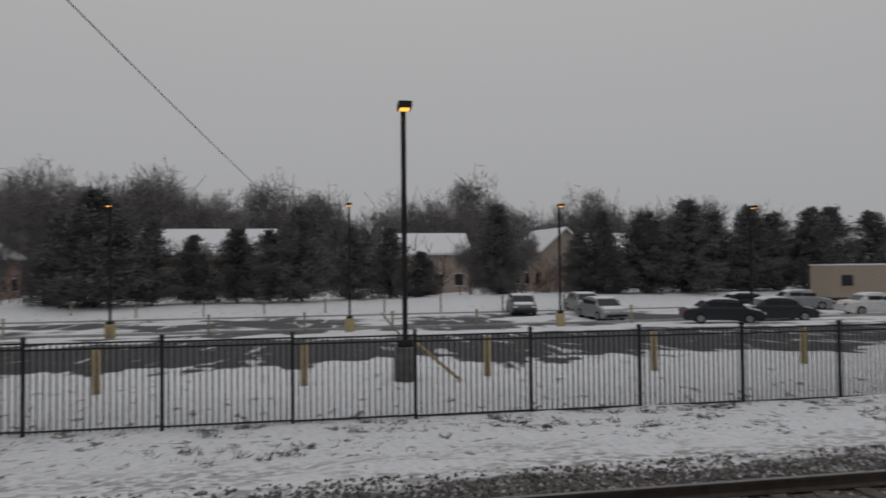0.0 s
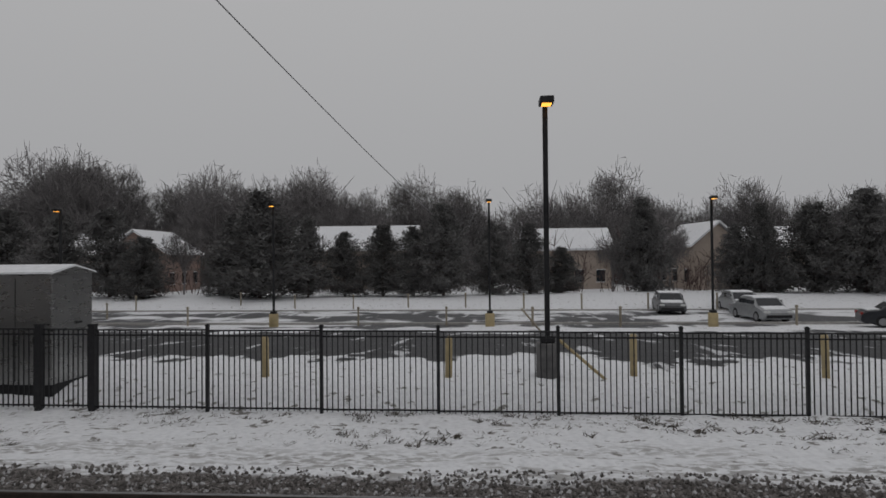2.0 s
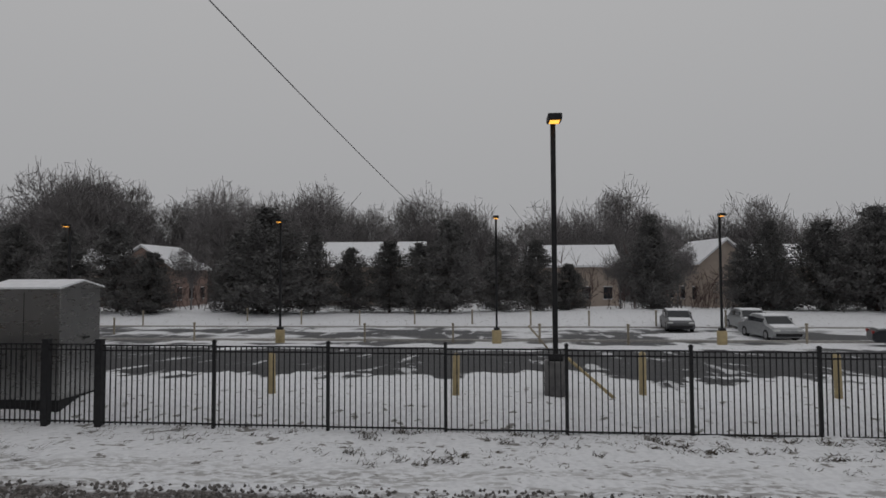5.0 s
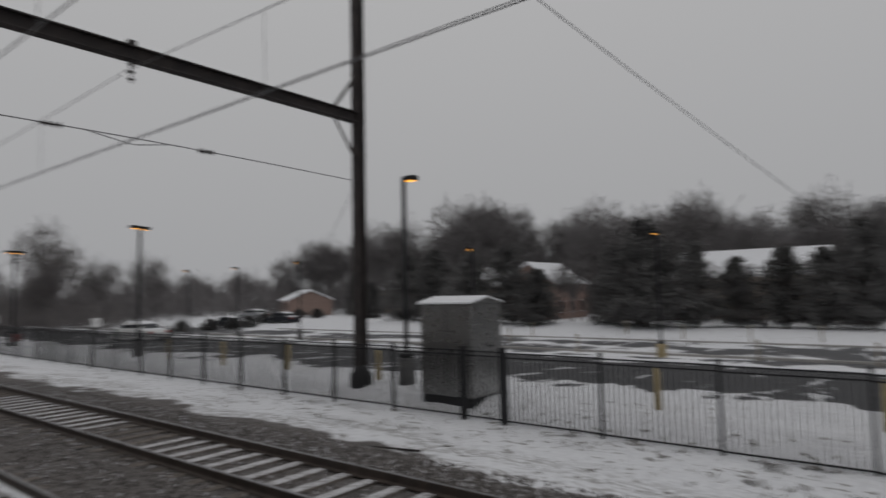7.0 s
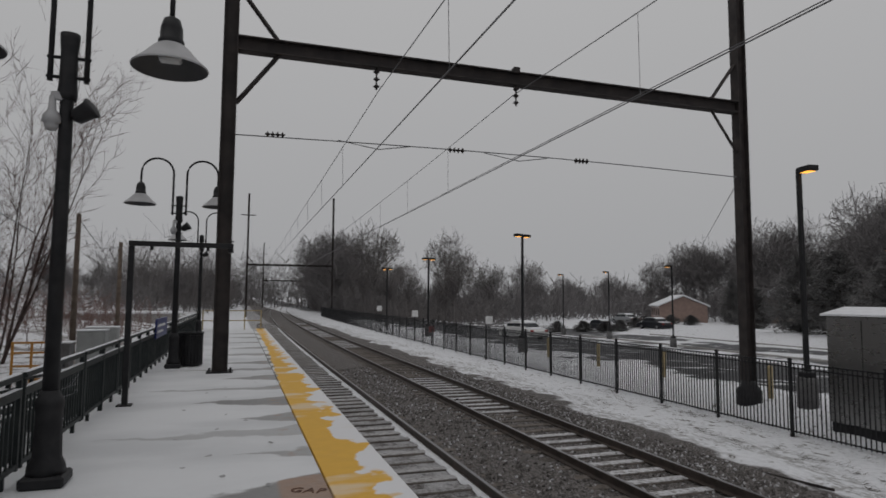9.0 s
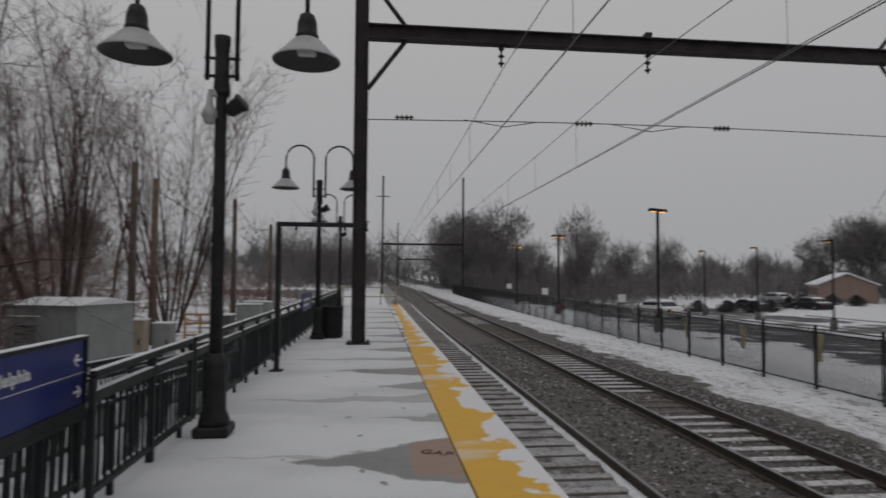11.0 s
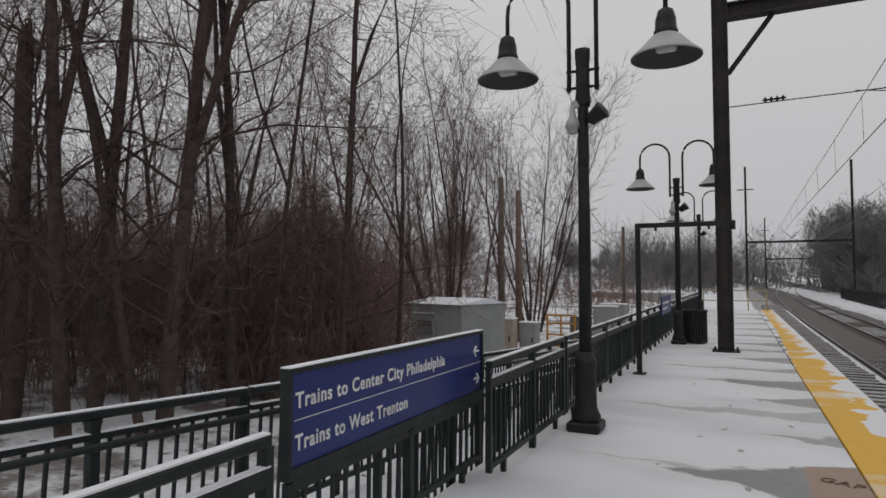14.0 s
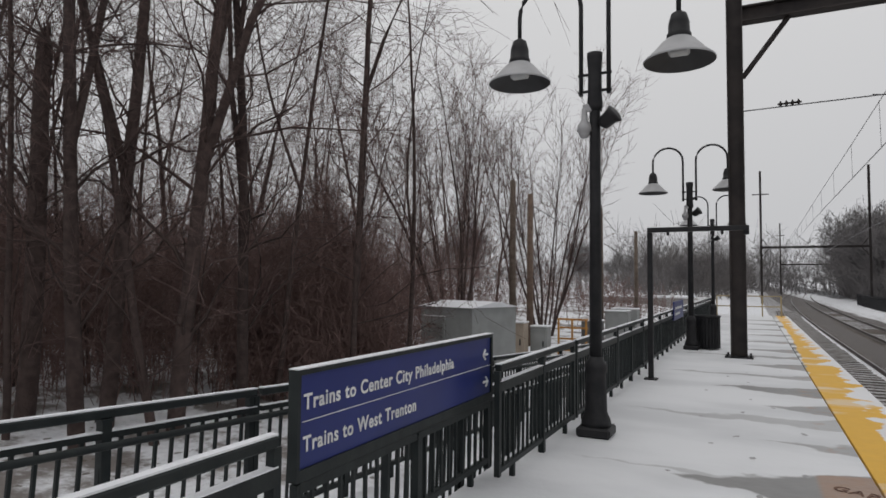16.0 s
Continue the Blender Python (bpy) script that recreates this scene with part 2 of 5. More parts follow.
RAIL = mat("worn_rail_steel", (0.055, 0.045, 0.040), 0.5, 0.3, color2=(0.09, 0.07, 0.06), scale=5)
RAILTOP = mat("polished_rail_head", (0.22, 0.22, 0.23), 0.3, 0.9, color2=(0.16, 0.155, 0.155), scale=7)
TIE = mat("creosoted_timber", (0.10, 0.085, 0.075), 0.9, color2=(0.17, 0.15, 0.135), scale=9, bump=0.5, vary=0.3)
TIESNOW = mat("thin_snow_on_timber", (0.56, 0.56, 0.58), 0.9, color2=(0.27, 0.26, 0.26), scale=11, detail=6, lo=0.45, hi=0.62, vary=0.12)
STONE = stone_material()
TIEDUST = mat("dusted_timber", (0.40, 0.395, 0.40), 0.9, color2=(0.19, 0.18, 0.175), scale=13, detail=6, lo=0.46, hi=0.66, vary=0.2)
YELLOWPOST = mat("yellow_bollard_paint", (0.44, 0.35, 0.19), 0.6, color2=(0.35, 0.285, 0.165), scale=7, bump=0.1)
WOODPOST = mat("weathered_post", (0.33, 0.29, 0.22), 0.85, color2=(0.24, 0.21, 0.17), scale=9, bump=0.2)
BLUE = mat("blue_sign_panel", (0.012, 0.022, 0.135), 0.4, color2=(0.014, 0.026, 0.155), scale=3)
WHITE = mat("white_sign_lettering", (0.80, 0.80, 0.80), 0.5)
GLASS_GLOW = glow("sodium_lamp_glow", (1.0, 0.43, 0.06), 1.7)
LENS_COOL = mat("unlit_lamp_glass", (0.62, 0.63, 0.63), 0.25, color2=(0.55, 0.56, 0.56))
SHADE = mat("grey_enamel_shade", (0.36, 0.36, 0.37), 0.4, color2=(0.42, 0.42, 0.43), scale=7)
SHADE_IN = mat("dark_shade_lining", (0.055, 0.055, 0.058), 0.5)
WIRE = mat("weathered_wire", (0.19, 0.19, 0.20), 0.55, 0.3)
CABLE = mat("grey_cable_sheath", (0.24, 0.24, 0.25), 0.6)
PORCELAIN = mat("dark_glazed_insulator", (0.035, 0.028, 0.028), 0.3)
BARK = mat("grey_brown_bark", (0.052, 0.036, 0.033), 0.95, color2=(0.090, 0.064, 0.058), scale=7, bump=0.8, bump_scale=18, vary=0.2)
TWIG = mat("dark_bare_twigs", (0.088, 0.058, 0.053), 0.95, color2=(0.130, 0.086, 0.079), scale=2, vary=0.2)
# paler than TWIG: distance haze is put into this base colour
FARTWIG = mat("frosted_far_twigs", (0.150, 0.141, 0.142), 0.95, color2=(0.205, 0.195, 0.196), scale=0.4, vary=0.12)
BRUSH = mat("reddish_thicket", (0.145, 0.092, 0.082), 0.95, color2=(0.205, 0.135, 0.122), scale=0.8)
NEEDLE = mat("dark_evergreen_needles", (0.115, 0.113, 0.112), 0.9, color2=(0.148, 0.146, 0.144), scale=0.5, vary=0.2)
SHED = mat("pale_grey_painted_metal", (0.31, 0.32, 0.315), 0.6, color2=(0.26, 0.27, 0.265), scale=2.5, bump=0.1)
SIDING = mat("beige_house_siding", (0.40, 0.335, 0.285), 0.8, color2=(0.34, 0.285, 0.245), scale=1.2)
BRICKRED = mat("faded_red_brick", (0.30, 0.215, 0.185), 0.85, color2=(0.25, 0.18, 0.155), scale=2)
WINDOW = mat("dark_window_glass", (0.03, 0.033, 0.038), 0.15)
TYRE = mat("black_tyre_rubber", (0.016, 0.016, 0.017), 0.85)
ALLOY = mat("grey_wheel_alloy", (0.30, 0.30, 0.31), 0.4, 0.7)
CAR_SILVER = mat("silver_car_paint", (0.33, 0.34, 0.35), 0.35, 0.4)
CAR_GREY = mat("grey_car_paint", (0.11, 0.113, 0.12), 0.35, 0.3)
CAR_DARK = mat("dark_car_paint", (0.028, 0.030, 0.036), 0.3, 0.2)
CAR_WHITE = mat("white_car_paint", (0.66, 0.66, 0.66), 0.35)
REDLAMP = mat("red_lamp_plastic", (0.30, 0.02, 0.015), 0.3)
ORANGE = mat("safety_orange_steel", (0.50, 0.24, 0.04), 0.6, color2=(0.40, 0.19, 0.05))
DEADGRASS = mat("dead_grass", (0.055, 0.047, 0.038), 0.95, color2=(0.10, 0.085, 0.068), scale=5)
# lineside grey lightened to hold the haze over the line
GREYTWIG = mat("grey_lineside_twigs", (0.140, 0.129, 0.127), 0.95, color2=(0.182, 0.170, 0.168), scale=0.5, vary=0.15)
CRATE = mat("tan_painted_cabinet", (0.42, 0.35, 0.28), 0.7, color2=(0.36, 0.30, 0.24))


# ---- mesh helpers ----
def box_into(bm, x0, x1, y0, y1, z0, z1, bevel=0.0):
    vs = [bm.verts.new((x, y, z)) for x in (x0, x1) for y in (y0, y1) for z in (z0, z1)]
    fs = [bm.faces.new([vs[i] for i in f]) for f in ((0, 1, 3, 2), (4, 6, 7, 5), (0, 4, 5, 1), (2, 3, 7, 6), (0, 2, 6, 4), (1, 5, 7, 3))]
    if bevel:
        es = list({e for f in fs for e in f.edges})
        bmesh.ops.bevel(bm, geom=es, offset=bevel, segments=1, affect="EDGES")
    return bm


def boxes(*items, bevel=0.0):
    bm = bmesh.new()
    for it in items:
        box_into(bm, *it, bevel=bevel)
    return bm


def tube_into(bm, path, radii, sides=8, caps=True):
    """A tube along a list of points; one radius for each point."""
    pts = [Vector(p) for p in path]
    rings = []
    for i, p in enumerate(pts):
        d = (pts[min(i + 1, len(pts) - 1)] - pts[max(i - 1, 0)]).normalized()
        ref = Vector((0, 0, 1)) if abs(d.z) < 0.9 else Vector((1, 0, 0))
        u = d.cross(ref).normalized()
        v = d.cross(u)
        r = radii[i] if isinstance(radii, (list, tuple)) else radii
        rings.append([bm.verts.new(p + r * (u * math.cos(2 * math.pi * k / sides) + v * math.sin(2 * math.pi * k / sides))) for k in range(sides)])
    for a, b in zip(rings, rings[1:]):
        for k in range(sides):
            f = bm.faces.new((a[k], a[(k + 1) % sides], b[(k + 1) % sides], b[k]))
            f.smooth = sides > 5
    if caps:
        bm.faces.new(rings[0][::-1]), bm.faces.new(rings[-1])
    return bm


def tube(path, radii, sides=8):
    return tube_into(bmesh.new(), path, radii, sides)


def lathe(profile, sides=20, cx=0.0, cy=0.0, closed=True):
    """A turned form from (radius, height) pairs."""
    bm = bmesh.new()
    rings = []
    for r, z in profile:
        rings.append([bm.verts.new((cx + r * math.cos(2 * math.pi * k / sides), cy + r * math.sin(2 * math.pi * k / sides), z)) for k in range(sides)])
    for a, b in zip(rings, rings[1:]):
        for k in range(sides):
            f = bm.faces.new((a[k], a[(k + 1) % sides], b[(k + 1) % sides], b[k]))
            f.smooth = True
    for ring in (rings[0], rings[-1]):
        if closed:
            bm.faces.new(ring)
    return bm


def link_mesh(name, bm, material):
    me = bpy.data.meshes.new(name)
    bmesh.ops.recalc_face_normals(bm, faces=bm.faces)
    bm.to_mesh(me)
    bm.free()
    me.materials.append(material)
    return new(name, me)


def part(name, bm, material, parent, label=""):
    ob = link_mesh(name, bm, material)
    ob.parent = parent
    if label:
        tagged(ob, label)
    return ob


def single(name, bm, material, label, category, group="", kind=""):
    return tagged(link_mesh(name, bm, material), label, category, group, kind)


def empty(name, at, label, category, group="", kind="", turn=0.0):
    ob = new(name)
    ob.matrix_basis = pose(*at, 0, 0, turn)
    return tagged(ob, label, category, group, kind)


def shared(name, me, parent, m):
    ob = new(name, me)
    ob.parent = parent
    ob.matrix_basis = m
    return ob


def mesh_of(name, bm, material):
    me = bpy.data.meshes.new(name)
    bmesh.ops.recalc_face_normals(bm, faces=bm.faces)
    bm.to_mesh(me)
    bm.free()
    me.materials.append(material)
    return me


def from_arrays(name, verts, faces, material, smooth=False):
    me = bpy.data.meshes.new(name)
    me.from_pydata(verts, [], faces)
    me.materials.append(material)
    if smooth:
        me.polygons.foreach_set("use_smooth", [True] * len(me.polygons))
    return me


# ---- ground ----
def bend(y):
    """The line curves gently to the east in the distance."""
    return 0.00025 * max(0.0, y - 30.0) ** 2


KX = [-400, -60, -30, -12, -5, -2.3, 0, 1.0, 1.9, 3.9, 4.2, 5.3, 5.6, 7.4, 7.6, 8.1, 9.0, 11, 12.8, 14.0, 16, 36, 46, 49, 55, 70, 140, 900]
KZ = [4, 2.5, 0.6, -0.6, -1.1, -1.4, -1.5, -1.5, -1.42, -1.41, -1.375, -1.375, -1.41, -1.42, -1.365, -1.39, -1.47, -1.55, -1.66, -1.28, -1.22, -2.40, -2.40, -2.0, -1.65, -2.1, -2.6, 2]


def height(x, y):
    return float(np.interp(x - bend(y), KX, KZ))


gx = np.unique(np.concatenate([np.linspace(-400, -40, 13), np.linspace(-40, -4, 37), np.linspace(-4, 3.5, 9), [3.9, 4.2, 4.75, 5.3, 5.6, 6.5, 7.4, 7.6, 7.85, 8.1], np.linspace(8.3, 20, 48), np.linspace(20, 60, 61), np.linspace(60, 140, 25), np.linspace(140, 900, 14)]))
gy = np.unique(np.concatenate([np.linspace(-500, -60, 15), np.linspace(-60, -10, 41), np.linspace(-10, 30, 131), np.linspace(30, 120, 91), np.linspace(120, 900, 30)]))
gverts = []
for yy in gy:
    for xx in gx:
        zz = height(xx, yy)
        if xx > 8.4:
            zz += 0.05 * noise.noise((xx * 0.9, yy * 0.7, 0)) + 0.05 * noise.noise((xx * 2.6 + yy * 0.9, yy * 1.7 - xx * 0.8, 4)) * (8 < xx < 20)
        if xx > 47:
            zz += 0.35 * noise.noise((xx * 0.08, yy * 0.07, 9))
        if xx < -4:
            zz += 0.25 * noise.noise((xx * 0.25, yy * 0.25, 2))
        gverts.append((xx, yy, zz))
nx = len(gx)
gfaces = [(j * nx + i, j * nx + i + 1, (j + 1) * nx + i + 1, (j + 1) * nx + i) for j in range(len(gy) - 1) for i in range(nx - 1)]
ground = new("ground", from_arrays("ground", gverts, gfaces, GROUND, True))
tagged(ground, "snow-covered ground with dead grass, gravel and ploughed asphalt", "ground", kind="structure")


# ---- platform ----
P_Y0, P_Y1, P_X0, P_X1 = -14.0, 34.6, -2.10, 1.39
platform = single("platform", boxes((P_X0, 0.728, P_Y0, P_Y1, -0.30, 0.0)), DECK, "concrete station platform under thin trodden snow", "platform", kind="structure")
part("edge_strip", boxes((0.744, P_X1, P_Y0, P_Y1, -0.30, 0.006), bevel=0.006), TACTILE, platform, "yellow tactile edge strip partly drifted over with snow")
part("edge_wall", boxes((0.9, 1.34, P_Y0, P_Y1, -1.6, -0.30)), CONCRETE, platform, "weathered concrete wall")
part("back_wall", boxes((P_X0, -1.75, P_Y0, P_Y1, -1.8, -0.30)), CONCRETE, platform)


# boot prints trodden through the snow
WETMARK = mat("wet_boot_print", (0.24, 0.24, 0.245), 0.6, color2=(0.40, 0.40, 0.41), scale=12)
rp = np.random.default_rng(3)
PVs, PFs = [], []
for q in range(22):
    x0, y0 = -0.35 + 0.45 * math.sin(q * 1.9) + 0.3 * (q % 2), 3.6 + 0.42 * q * (0.6 + 0.02 * q)
    a0 = rp.uniform(-0.5, 0.5)
    b0 = len(PVs)
    PVs.append((x0, y0, 0.004))
    for k in range(10):
        a = 2 * math.pi * k / 10
        u, v = 0.03 * math.cos(a) * rp.uniform(0.5, 1.1), (0.06 if q % 3 else 0.03) * math.sin(a) * rp.uniform(0.5, 1.1)
        PVs.append((x0 + u * math.cos(a0) - v * math.sin(a0), y0 + u * math.sin(a0) + v * math.cos(a0), 0.004))
    PFs += [(b0, b0 + 1 + k, b0 + 1 + (k + 1) % 10) for k in range(10)]
tagged(new("boot_prints", from_arrays("boot_prints", PVs, PFs, WETMARK)), "faint boot prints trodden into the platform snow", "footprints", kind="stuff")


# ---- tracks ----
def swept(profile, xc, y0, y1, z):
    bm = bmesh.new()
    ys = [y0 + (min(30.0, y1) - y0) * k / 4 for k in range(5)] + ([30 + (y1 - 30) * k / 30 for k in range(1, 31)] if y1 > 30 else [])
    rows = [[bm.verts.new((xc + bend(y) + px, y, z + pz)) for px, pz in profile] for y in ys]
    n = len(profile)
    for a, b in zip(rows, rows[1:]):
        for k in range(n):
            bm.faces.new((a[k], a[(k + 1) % n], b[(k + 1) % n], b[k]))
    return bm


RAILSEC = [(-0.07, -0.17), (0.07, -0.17), (0.07, -0.155), (0.012, -0.13), (0.012, -0.045), (0.036, -0.035), (0.036, -0.004), (-0.036, -0.004), (-0.036, -0.035), (-0.012, -0.045), (-0.012, -0.13), (-0.07, -0.155)]
HEADSEC = [(-0.03, -0.004), (0.03, -0.004), (0.027, 0.0), (-0.027, 0.0)]
tie_mesh = mesh_of("tie", boxes((-1.30, 1.30, -0.11, 0.11, -1.60, -1.385), bevel=0.012), TIE)
tie_dust = mesh_of("tie_snow", boxes((-1.25, 0.70, -0.095, 0.10, -1.386, -1.376)), TIEDUST)
tie_snow = mesh_of("tie_snow", boxes((-0.70, 0.70, -0.095, 0.10, -1.386, -1.374)), TIESNOW)
for tag, xc in (("near", 2.93), ("far", 6.535)):
    track = empty("railway_track", (0, 0, 0), "railway track with dark rails on snow-dusted timber ties in gravel", "railway track", "tracks at the station")
    for s in (-0.752, 0.752):
        r = part("rail", swept(RAILSEC, xc + s, -60, 500, -1.22), RAIL, track, "dark rusty steel rail")
        part("rail_head", swept(HEADSEC, xc + s, -60, 500, -1.22), RAILTOP, r)
    for k in range(150):
        y = -12 + k * 0.60
        if tag == "far" or y > 2:
            mm = pose(xc + bend(y) + random.uniform(-0.03, 0.03), y, random.uniform(-0.006, 0.006), 0, 0, random.uniform(-0.8, 0.8))
            shared("tie", tie_mesh, track, mm)
            if tag == "near" or noise.noise((y * 0.16, xc, 3)) > -0.08:
                shared("tie_snow", tie_snow if tag == "far" else tie_dust, track, mm)


# snow lying along the inside of the near track's outer rail
rsn = np.random.default_rng(19)
NV, NF = [], []
for q in range(420):
    y_ = -2 + 0.16 * q
    w_ = 0.10 + 0.13 * noise.noise((y_ * 0.9, 2.0, 0)) + 0.07 * noise.noise((y_ * 4.0, 5.0, 0)) + (0.02 if y_ > 12 else 0)
    w_ = max(0.015, w_)
    x_ = 3.62 + bend(y_)
    NV += [(x_ - w_, y_, -1.40), (x_ - w_ * 0.7, y_, -1.362), (x_, y_, -1.345), (x_ + 0.02, y_, -1.39)]
    if q:
        NF += [(4 * q - 4 + j, 4 * q - 3 + j, 4 * q + 1 + j, 4 * q + j) for j in range(3)]
tagged(new("rail_snow_drift", from_arrays("rail_snow_drift", NV, NF, SNOW, True)), "narrow drift of snow lying along the rail", "snow", kind="stuff")


# ---- fence beside the tracks ----
FX = 12.83
picket = mesh_of("picket", boxes((-0.0105, 0.0105, -0.0105, 0.0105, -1.52, 0.16)), BLACK)
fpost = mesh_of("fence_post", boxes((-0.033, 0.033, -0.033, 0.033, -1.75, 0.235), (-0.04, 0.04, -0.04, 0.04, 0.235, 0.262), (-0.025, 0.025, -0.025, 0.025, 0.262, 0.28)), BLACK)
gpost = mesh_of("gate_post", boxes((-0.065, 0.065, -0.065, 0.065, -1.75, 0.24), (-0.075, 0.075, -0.075, 0.075, 0.24, 0.27)), BLACK)
finial = mesh_of("ring_row", boxes((-0.008, 0.008, -0.03, 0.03, 0.075, 0.09), (-0.008, 0.008, -0.03, 0.03, 0.125, 0.14)), BLACK)


def fence_panel(y0, y1, count, posts):
    x0, x1 = FX + bend(y0), FX + bend(y1)
    dz = height(x0, y0) + 1.54 + 0.006 * max(-12.0, min(12.0, y0))
    f = empty("metal_fence_panel", (x0, y0, dz), "black metal picket fence panel standing in snow", "fence", "black fence along the tracks")
    f.rotation_euler[2] = -math.atan2(x1 - x0, y1 - y0)
    L = y1 - y0
    for z, h in ((0.155, 0.032), (0.045, 0.032), (-1.47, 0.032)):
        part("rail", boxes((-0.017, 0.017, 0.03, L - 0.03, z - h / 2, z + h / 2)), BLACK, f)
    if count:
        for k in range(count):
            shared("picket", picket, f, pose(0, L * (k + 1) / (count + 1), 0))
    for kind, y in posts:
        shared("post", fpost if kind == "f" else gpost, f, pose(0, y, 0))
    return f


fence_panel(8.30, 9.50, 10, [("g", 0.0), ("g", 1.2)])
y = 9.5
for k in range(44):
    near = k < 12
    fence_panel(y, y + 2.44, 20 if near else 0, [("f", 2.44)])
    if not near:
        bm = bmesh.new()
        for q in range(20):
            yq = y + 2.44 * (q + 1) / 21
            xq, zq = FX + bend(yq), height(FX + bend(yq), yq) + 1.60
            box_into(bm, xq - 0.007, xq + 0.007, yq - 0.007, yq + 0.007, zq - 1.52, zq + 0.16)
        single("picket_row", bm, BLACK, "row of thin black fence pickets far along the tracks", "fence", "black fence along the tracks", "stuff")
    y += 2.44
y = 8.30
fence_panel(y - 2.52, y, 20, [("f", 0.0)])
y -= 2.52
for k in range(9):
    fence_panel(y - 2.44, y, 20, [("f", 0.0)])
    y -= 2.44


# ---- car park lamps ----
def lot_lamp(at, top, heads, turn, base_mat, label, ped=True, lit=True):
    z0 = at[2]
    L = empty("street_lamp", at, label, "street lamp", "car park lamps", turn=turn)
    h = top - z0
    if ped:
        part("pedestal", lathe([(0.27, -0.4), (0.27, 0.76), (0.25, 0.80), (0.0, 0.80)], 20), base_mat, L, "round concrete pedestal")
        part("base_cover", boxes((-0.17, 0.17, -0.17, 0.17, 0.80, 0.95), bevel=0.03), BLACK, L)
    part("pole", boxes((-0.058, 0.058, -0.058, 0.058, 0.0, h - 0.05), bevel=0.01), BLACK, L)
    for s in heads:
        hd = part("lamp_head", boxes((0.10 * s - 0.02, 0.10 * s + 0.02, -0.05, 0.05, h - 0.16, h - 0.09), (min(0.1 * s, 0.58 * s), max(0.1 * s, 0.58 * s), -0.16, 0.16, h - 0.19, h - 0.04), bevel=0.015), BLACK, L)
        part("lens", boxes((min(0.20 * s, 0.50 * s), max(0.20 * s, 0.50 * s), -0.11, 0.11, h - 0.204, h - 0.192)), GLASS_GLOW if lit else LENS_COOL, hd, "glowing amber lens")
    return L


LA = "tall black square car park lamp glowing amber on a pedestal"
lot_lamp((14.85, -1.53, -1.26), 5.28, (1,), 180, PEDESTAL, LA)
lot_lamp((14.8, 13.2, -1.26), 5.36, (1,), -100, PEDESTAL, LA)
lot_lamp((14.9, 31.2, -1.3), 5.30, (1, -1), 25, PEDESTAL, "tall black car park lamp with two glowing heads")
for yy, zt in ((12.3, 4.88), (-0.35, 4.95), (-12.8, 4.95), (25.4, 4.75), (-25.4, 4.9)):
    lot_lamp((35.6, yy, -2.40), zt, (1,), 180, YELLOWPOST, "black car park lamp glowing amber on a yellow pedestal")
for xx, yy in ((35.6, 64.0), (36.6, 56.0), (35.4, 44.4), (14.2, 47.0), (14.6, 64.0)):
    lot_lamp((xx + bend(yy), yy, height(xx, yy)), 4.7 if xx > 20 else 4.95, (1,) if xx > 20 else (1, -1), 160 if xx > 20 else 20, PEDESTAL, "slim black car park lamp seen far off in the haze")

# ---- bollards ----
boll_bm = lathe([(0.085, -0.4), (0.085, 0.90), (0.07, 0.96), (0.0, 0.99)], 14)
boll_me = mesh_of("bollard", boll_bm, YELLOWPOST)
for xx, yy in ((14.66, 5.19), (14.68, 0.8), (15.0, -3.55), (14.92, -7.87), (14.9, -12.08), (14.85, 14.5), (15.1, 19.6), (14.85, 23.6), (14.8, 28.0)):
    b = new("bollard", boll_me)
    b.matrix_basis = pose(xx, yy, height(xx, yy), random.uniform(-1.5, 1.5), random.uniform(-1.5, 1.5), 0)
    tagged(b, "yellow steel bollard standing in the snow", "bollard", "yellow bollards by the car park")
marker_me = mesh_of("marker_post", boxes((-0.05, 0.05, -0.05, 0.05, -0.3, 1.0), (-0.065, 0.065, -0.065, 0.065, 1.0, 1.14), bevel=0.008), WOODPOST)
for xx, yy in ((36.6, 18.0), (36.2, 7.4), (36.4, 2.2), (35.9, -2.8), (35.6, -7.7), (36.6, -17.8), (40.5, 25.6), (46.9, 27.3), (48.0, 19.3), (47.0, 14.6), (46.9, 10.0), (47.2, 5.8), (47.3, 1.4), (47.0, -3.0), (46.9, -7.3), (47.0, -12.2), (47.0, -17.2)):
    b = new("marker_post", marker_me)
    b.matrix_basis = pose(xx, yy, height(xx, yy), 0, 0, random.uniform(0, 40))
    tagged(b, "weathered pale wooden marker post in snow", "post", "marker posts round the car park")

# ---- steel equipment cabinet ----
cab = empty("equipment_cabinet", (13.38, 9.62, -1.44), "brushed steel equipment cabinet with a snow-covered roof", "cabinet")
part("body", boxes((0, 1.42, 0, 1.75, 0.22, 2.70), bevel=0.012), BRUSHED, cab)
bm = bmesh.new()
rv = [bm.verts.new(p) for p in ((-0.12, -0.10, 2.70), (1.54, -0.10, 2.70), (1.54, 1.85, 2.70), (-0.12, 1.85, 2.70), (0.71, -0.10, 2.87), (0.71, 1.85, 2.87))]
for f in ((0, 1, 4), (2, 3, 5), (0, 4, 5, 3), (1, 2, 5, 4), (3, 2, 1, 0)):
    bm.faces.new([rv[i] for i in f])
roof = part("roof", bm, BRUSHED, cab)
bm = bmesh.new()
